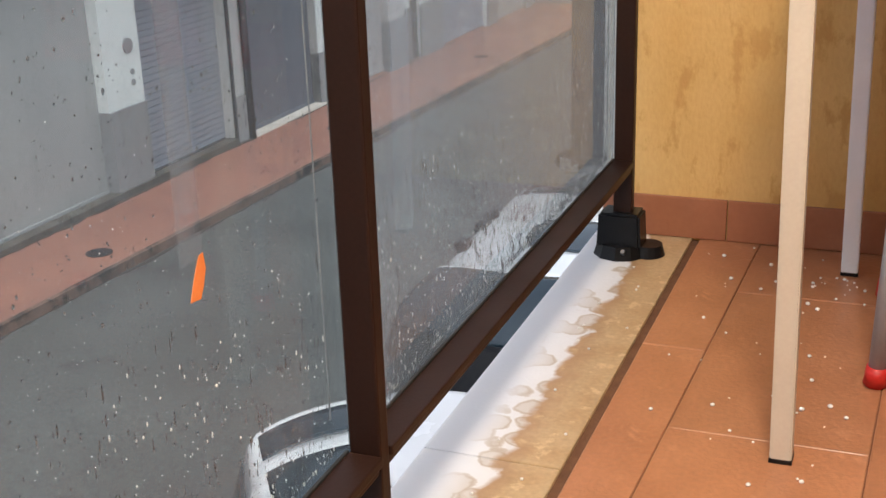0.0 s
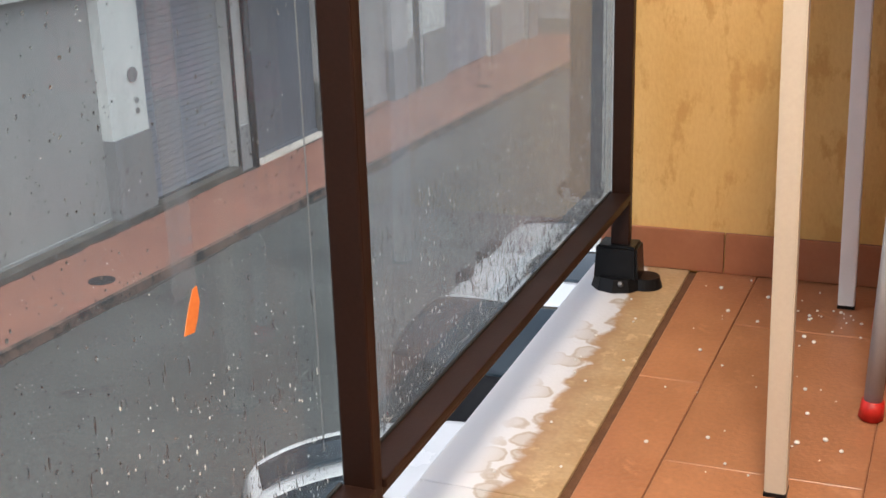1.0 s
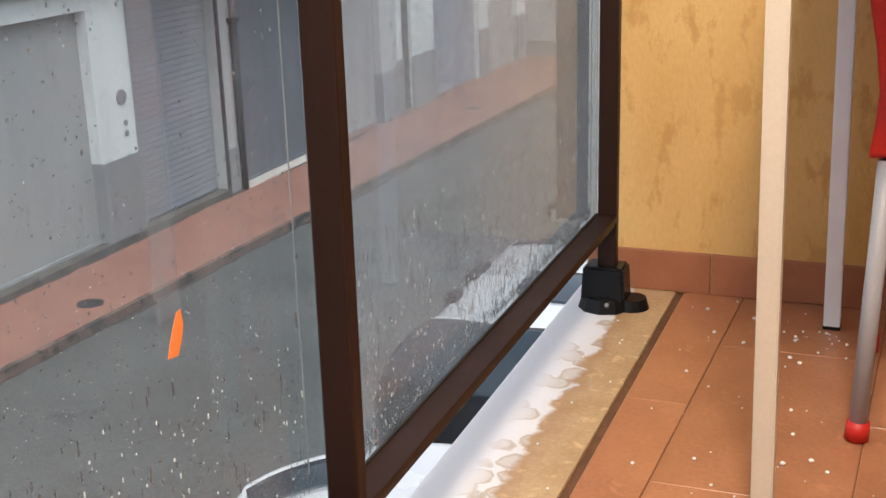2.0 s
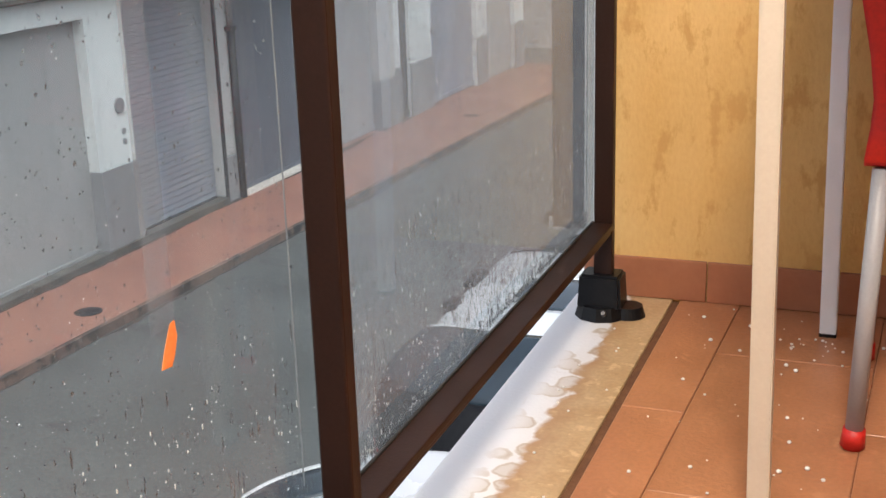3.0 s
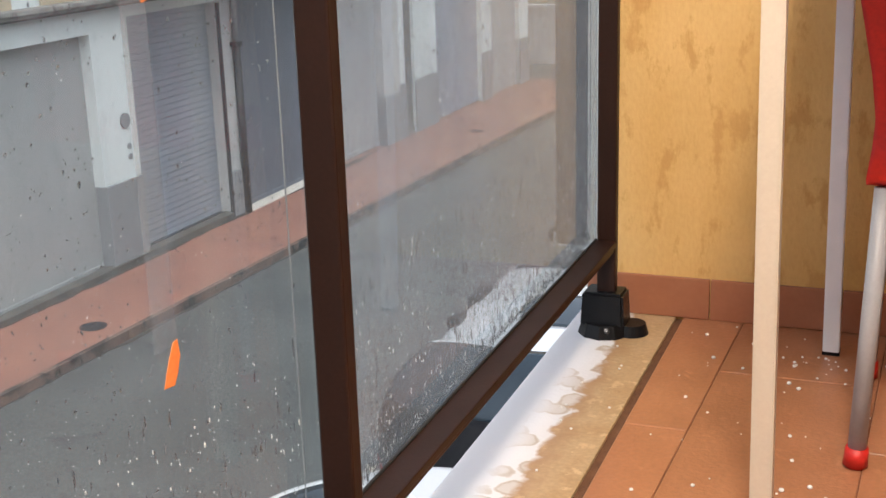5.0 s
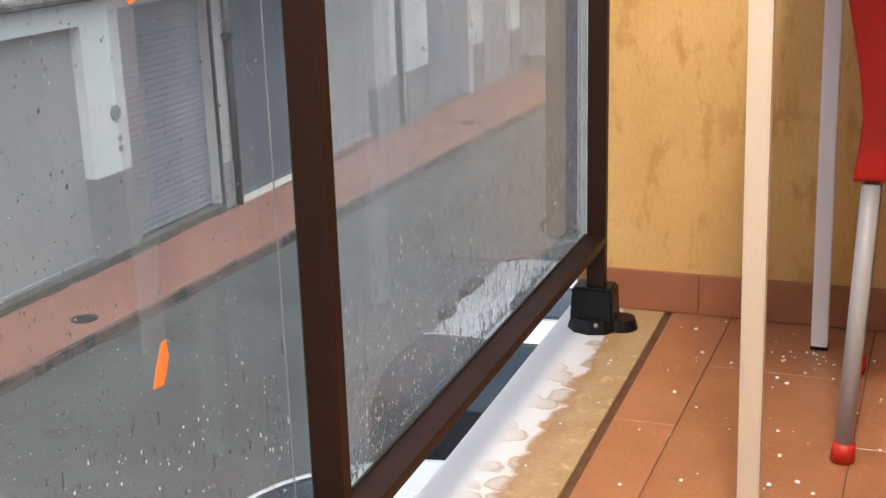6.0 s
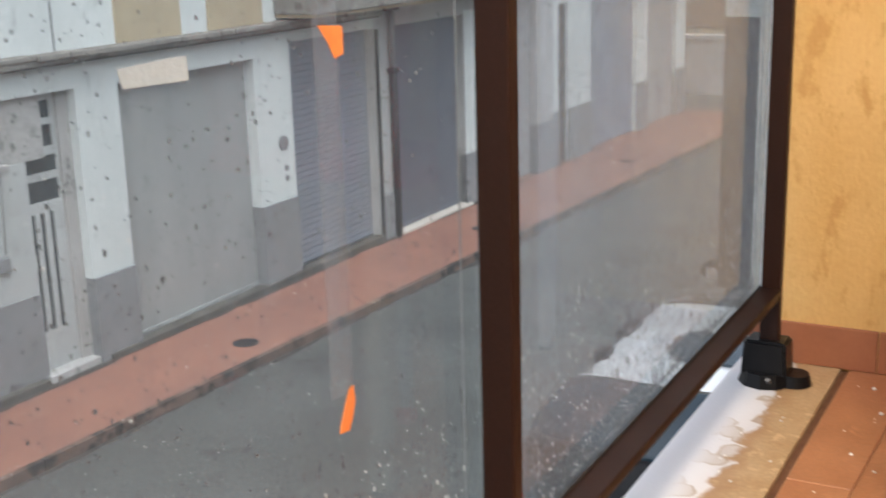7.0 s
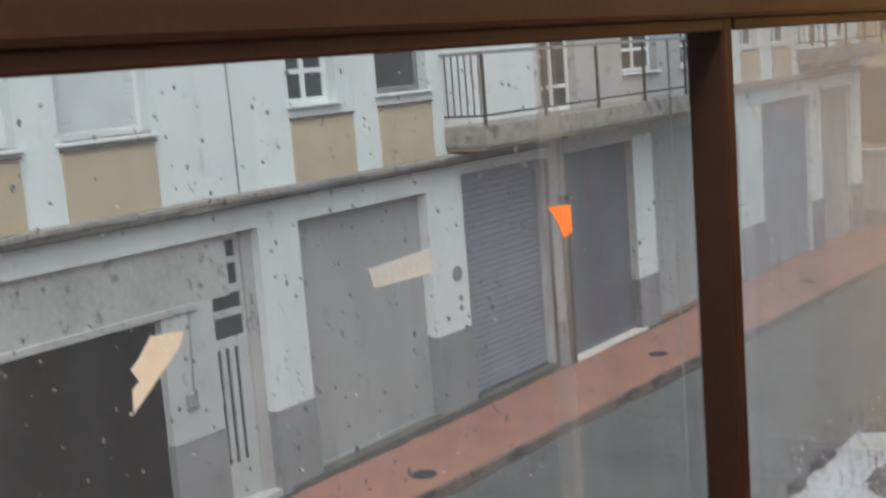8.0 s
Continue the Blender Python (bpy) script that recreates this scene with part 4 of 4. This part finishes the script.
def post_foot(y):
    t = thing("post_foot", "black plastic post foot screwed to the sill", "post foot", "post feet", at=pose(-0.140, y, 0))
    bm = bmesh.new()
    box(bm, -0.046, 0.042, -0.034, 0.034, 0.018, 0.088)
    for v in bm.verts:
        if v.co.z > 0.05:
            v.co.x *= 0.92
            v.co.y *= 0.9
    bmesh.ops.bevel(bm, geom=list(bm.edges), offset=0.005, segments=2, affect="EDGES")
    part("socket", bm, BLACK, t)
    bm = bmesh.new()
    cyl(bm, (0.050, 0.004, 0.0), (0.050, 0.004, 0.022), 0.034, 0.028, seg=28)
    cyl(bm, (-0.002, -0.004, 0.0), (-0.002, -0.004, 0.026), 0.054, 0.046, seg=10)
    part("flange", bm, BLACK, t, smooth=False)
    bm = bmesh.new()
    cyl(bm, (0.012, -0.046, 0.016), (0.013, -0.056, 0.022), 0.006, 0.004, seg=12)
    part("screw", bm, DULLSTEEL, t, "steel screw head")
    return t


for y in POSTS[:3]:
    post_foot(y)

# stickers on the inner face of the glass
def sticker(name, pts, material, label):
    """A thin label cut to a rough outline, on the glass; pts are (y, z)."""
    bm = bmesh.new()
    f = bm.faces.new([bm.verts.new((-0.1597, y, z)) for y, z in pts])
    r = bmesh.ops.extrude_face_region(bm, geom=[f])
    for v in r["geom"]:
        if isinstance(v, bmesh.types.BMVert):
            v.co.x += 0.0006
    return tagged(part(name, bm, material), label, "sticker", "stickers on the glass")


sticker("sticker", [(-1.5785, 0.503), (-1.5765, 0.488), (-1.582, 0.474), (-1.588, 0.465), (-1.603, 0.467), (-1.598, 0.479), (-1.591, 0.492), (-1.585, 0.502)], ORANGE, "torn orange sticker strip on the wet glass")
sticker("sticker", [(-1.605, 0.809), (-1.570, 0.806), (-1.570, 0.784), (-1.583, 0.781), (-1.591, 0.794)], ORANGE, "torn orange sticker corner on the wet glass")
sticker("sticker", [(-1.830, 0.801), (-1.763, 0.803), (-1.762, 0.786), (-1.826, 0.788)], PALESTICKER, "faded beige sticker scrap on the glass")
sticker("sticker", [(-2.0099, 0.7987), (-1.9875, 0.7966), (-1.9919, 0.7884), (-2.0203, 0.7667), (-2.0267, 0.7619), (-2.0256, 0.7742), (-2.0206, 0.7773), (-2.0252, 0.7845), (-2.0189, 0.7889)], BEIGE, "torn faded beige sticker scrap on the glass")

# thin upright sheet added on the pane as a painted reflection
tape = tagged(boxpart("reflection_band", (-0.1598, -0.1593, -1.612, -1.578, 0.50, 0.945), REFLECTBAND), "pale see-through band standing in for a reflection in the glass", "tape")
tape.visible_shadow = False

# ---- furniture ----
def table():
    t = thing("table", "tall table with square cream metal legs", "table")
    legs = [(0.252, -0.868, 0.0145, CREAM), (0.291, -0.125, 0.0150, LEGLIGHTENED), (1.0, -0.868, 0.0145, CREAM), (1.0, -0.125, 0.015, LEGLIGHTENED)]
    for x, y, h, m in legs:
        bm = bmesh.new()
        box(bm, -h, h, -h, h, 0.0045, 0.80)
        for v in bm.verts:
            v.co.x += x - 0.014 * v.co.z / 0.8 * (1 if x < 0.5 else -1)
            v.co.y += y
        bmesh.ops.bevel(bm, geom=list(bm.edges), offset=0.002, segments=2, affect="EDGES")
        leg = part("leg", bm, m, t)
        boxpart("foot_cap", (x - h - 0.0008, x + h + 0.0008, y - h - 0.0008, y + h + 0.0008, 0.0, 0.006), BLACK, leg)
    boxpart("tabletop", (0.20, 1.05, -0.91, -0.08, 0.80, 0.825), CREAM, t, bevel=0.006)


table()


def chair():
    t = thing("chair", "red plastic chair with grey tubular legs", "chair")
    feet = [(0.360, -0.60), (0.360, -0.23), (0.76, -0.60), (0.76, -0.23)]
    for x, y in feet:
        dx = 0.012 if x < 0.5 else -0.02
        dy = 0.012 if y < -0.4 else -0.012
        bm = bmesh.new()
        cyl(bm, (x, y, 0.02), (x + dx, y + dy, 0.432), 0.0135, seg=16)
        leg = part("leg", bm, GREYTUBE, t, smooth=True)
        bm = bmesh.new()
        cyl(bm, (x - 0.001, y, 0.0), (x + 0.001, y + 0.001, 0.036), 0.019, 0.0165, seg=18)
        bmesh.ops.bevel(bm, geom=[e for e in bm.edges if e.calc_face_angle(0) > 1], offset=0.004, segments=2, affect="EDGES")
        part("foot_cap", bm, RED, leg, "red rubber foot cap", smooth=True)
    # (y, z, half width) from the front lip over the seat and up the back
    prof = [(-0.195, 0.415, 0.200), (-0.22, 0.438, 0.208), (-0.38, 0.428, 0.210), (-0.53, 0.430, 0.212), (-0.585, 0.434, 0.213), (-0.605, 0.446, 0.213),
            (-0.609, 0.49, 0.208), (-0.611, 0.53, 0.206), (-0.615, 0.592, 0.214), (-0.623, 0.685, 0.233), (-0.632, 0.75, 0.246), (-0.634, 0.772, 0.236)]
    bm = bmesh.new()
    rows = []
    for k, (y, z, w) in enumerate(prof):
        rows.append([bm.verts.new((0.56 + q * w, y + (0.02 * q * q if k > 5 else 0), z - (0.010 * (1 - q * q) if 1 < k < 4 else 0))) for q in (-1, -0.97, -0.8, -0.4, 0, 0.4, 0.8, 0.97, 1)])
    for p, q in zip(rows, rows[1:]):
        for i in range(8):
            bm.faces.new((p[i], p[i + 1], q[i + 1], q[i]))
    shell = part("shell", bm, RED, t, "glossy red moulded seat and back", smooth=True)
    m = shell.modifiers.new("thickness", "SOLIDIFY")
    m.thickness = 0.010


chair()

# ---- hail ----
hrnd = random.Random(3)
stone_meshes = []
for k in range(4):
    bm = bmesh.new()
    bmesh.ops.create_icosphere(bm, subdivisions=2, radius=1)
    for v in bm.verts:
        v.co *= 1 + 0.16 * noise.noise(v.co * 1.7 + Vector((k * 9, 0, 0)))
    me = bpy.data.meshes.new("hailstone")
    bm.to_mesh(me)
    bm.free()
    me.materials.append(HAILGLINT)
    for p in me.polygons:
        p.use_smooth = True
    stone_meshes.append(me)


def hailstone(x, y, r):
    ob = new("hailstone", hrnd.choice(stone_meshes))
    ob.scale = (r, r, r * 0.8)
    ob.location = (x, y, r * 0.72)
    ob.rotation_euler = (0, 0, hrnd.uniform(0, 6))
    tagged(ob, "small white hailstone lying on the tiles", "hailstone", "hailstones")


for _ in range(215):
    x = 0.02 + hrnd.random() ** 0.8 * 0.75
    y = -0.02 - hrnd.random() * 1.3
    if math.hypot(x - 0.262, y + 0.868) < 0.03 or math.hypot(x - 0.366, y + 0.60) < 0.03 or math.hypot(x - 0.296, y + 0.125) < 0.03:
        continue
    hailstone(x, y, hrnd.choice((0.0013, 0.0016, 0.0020, 0.0026, 0.0034, 0.0042)))
for _ in range(16):
    hailstone(0.27 + hrnd.gauss(0, 0.035), -0.21 + hrnd.gauss(0, 0.035), hrnd.choice((0.0020, 0.0026, 0.0032)))
for _ in range(14):
    hailstone(hrnd.uniform(-0.13, -0.04), -hrnd.random() * 1.0 - 0.2, 0.0025)
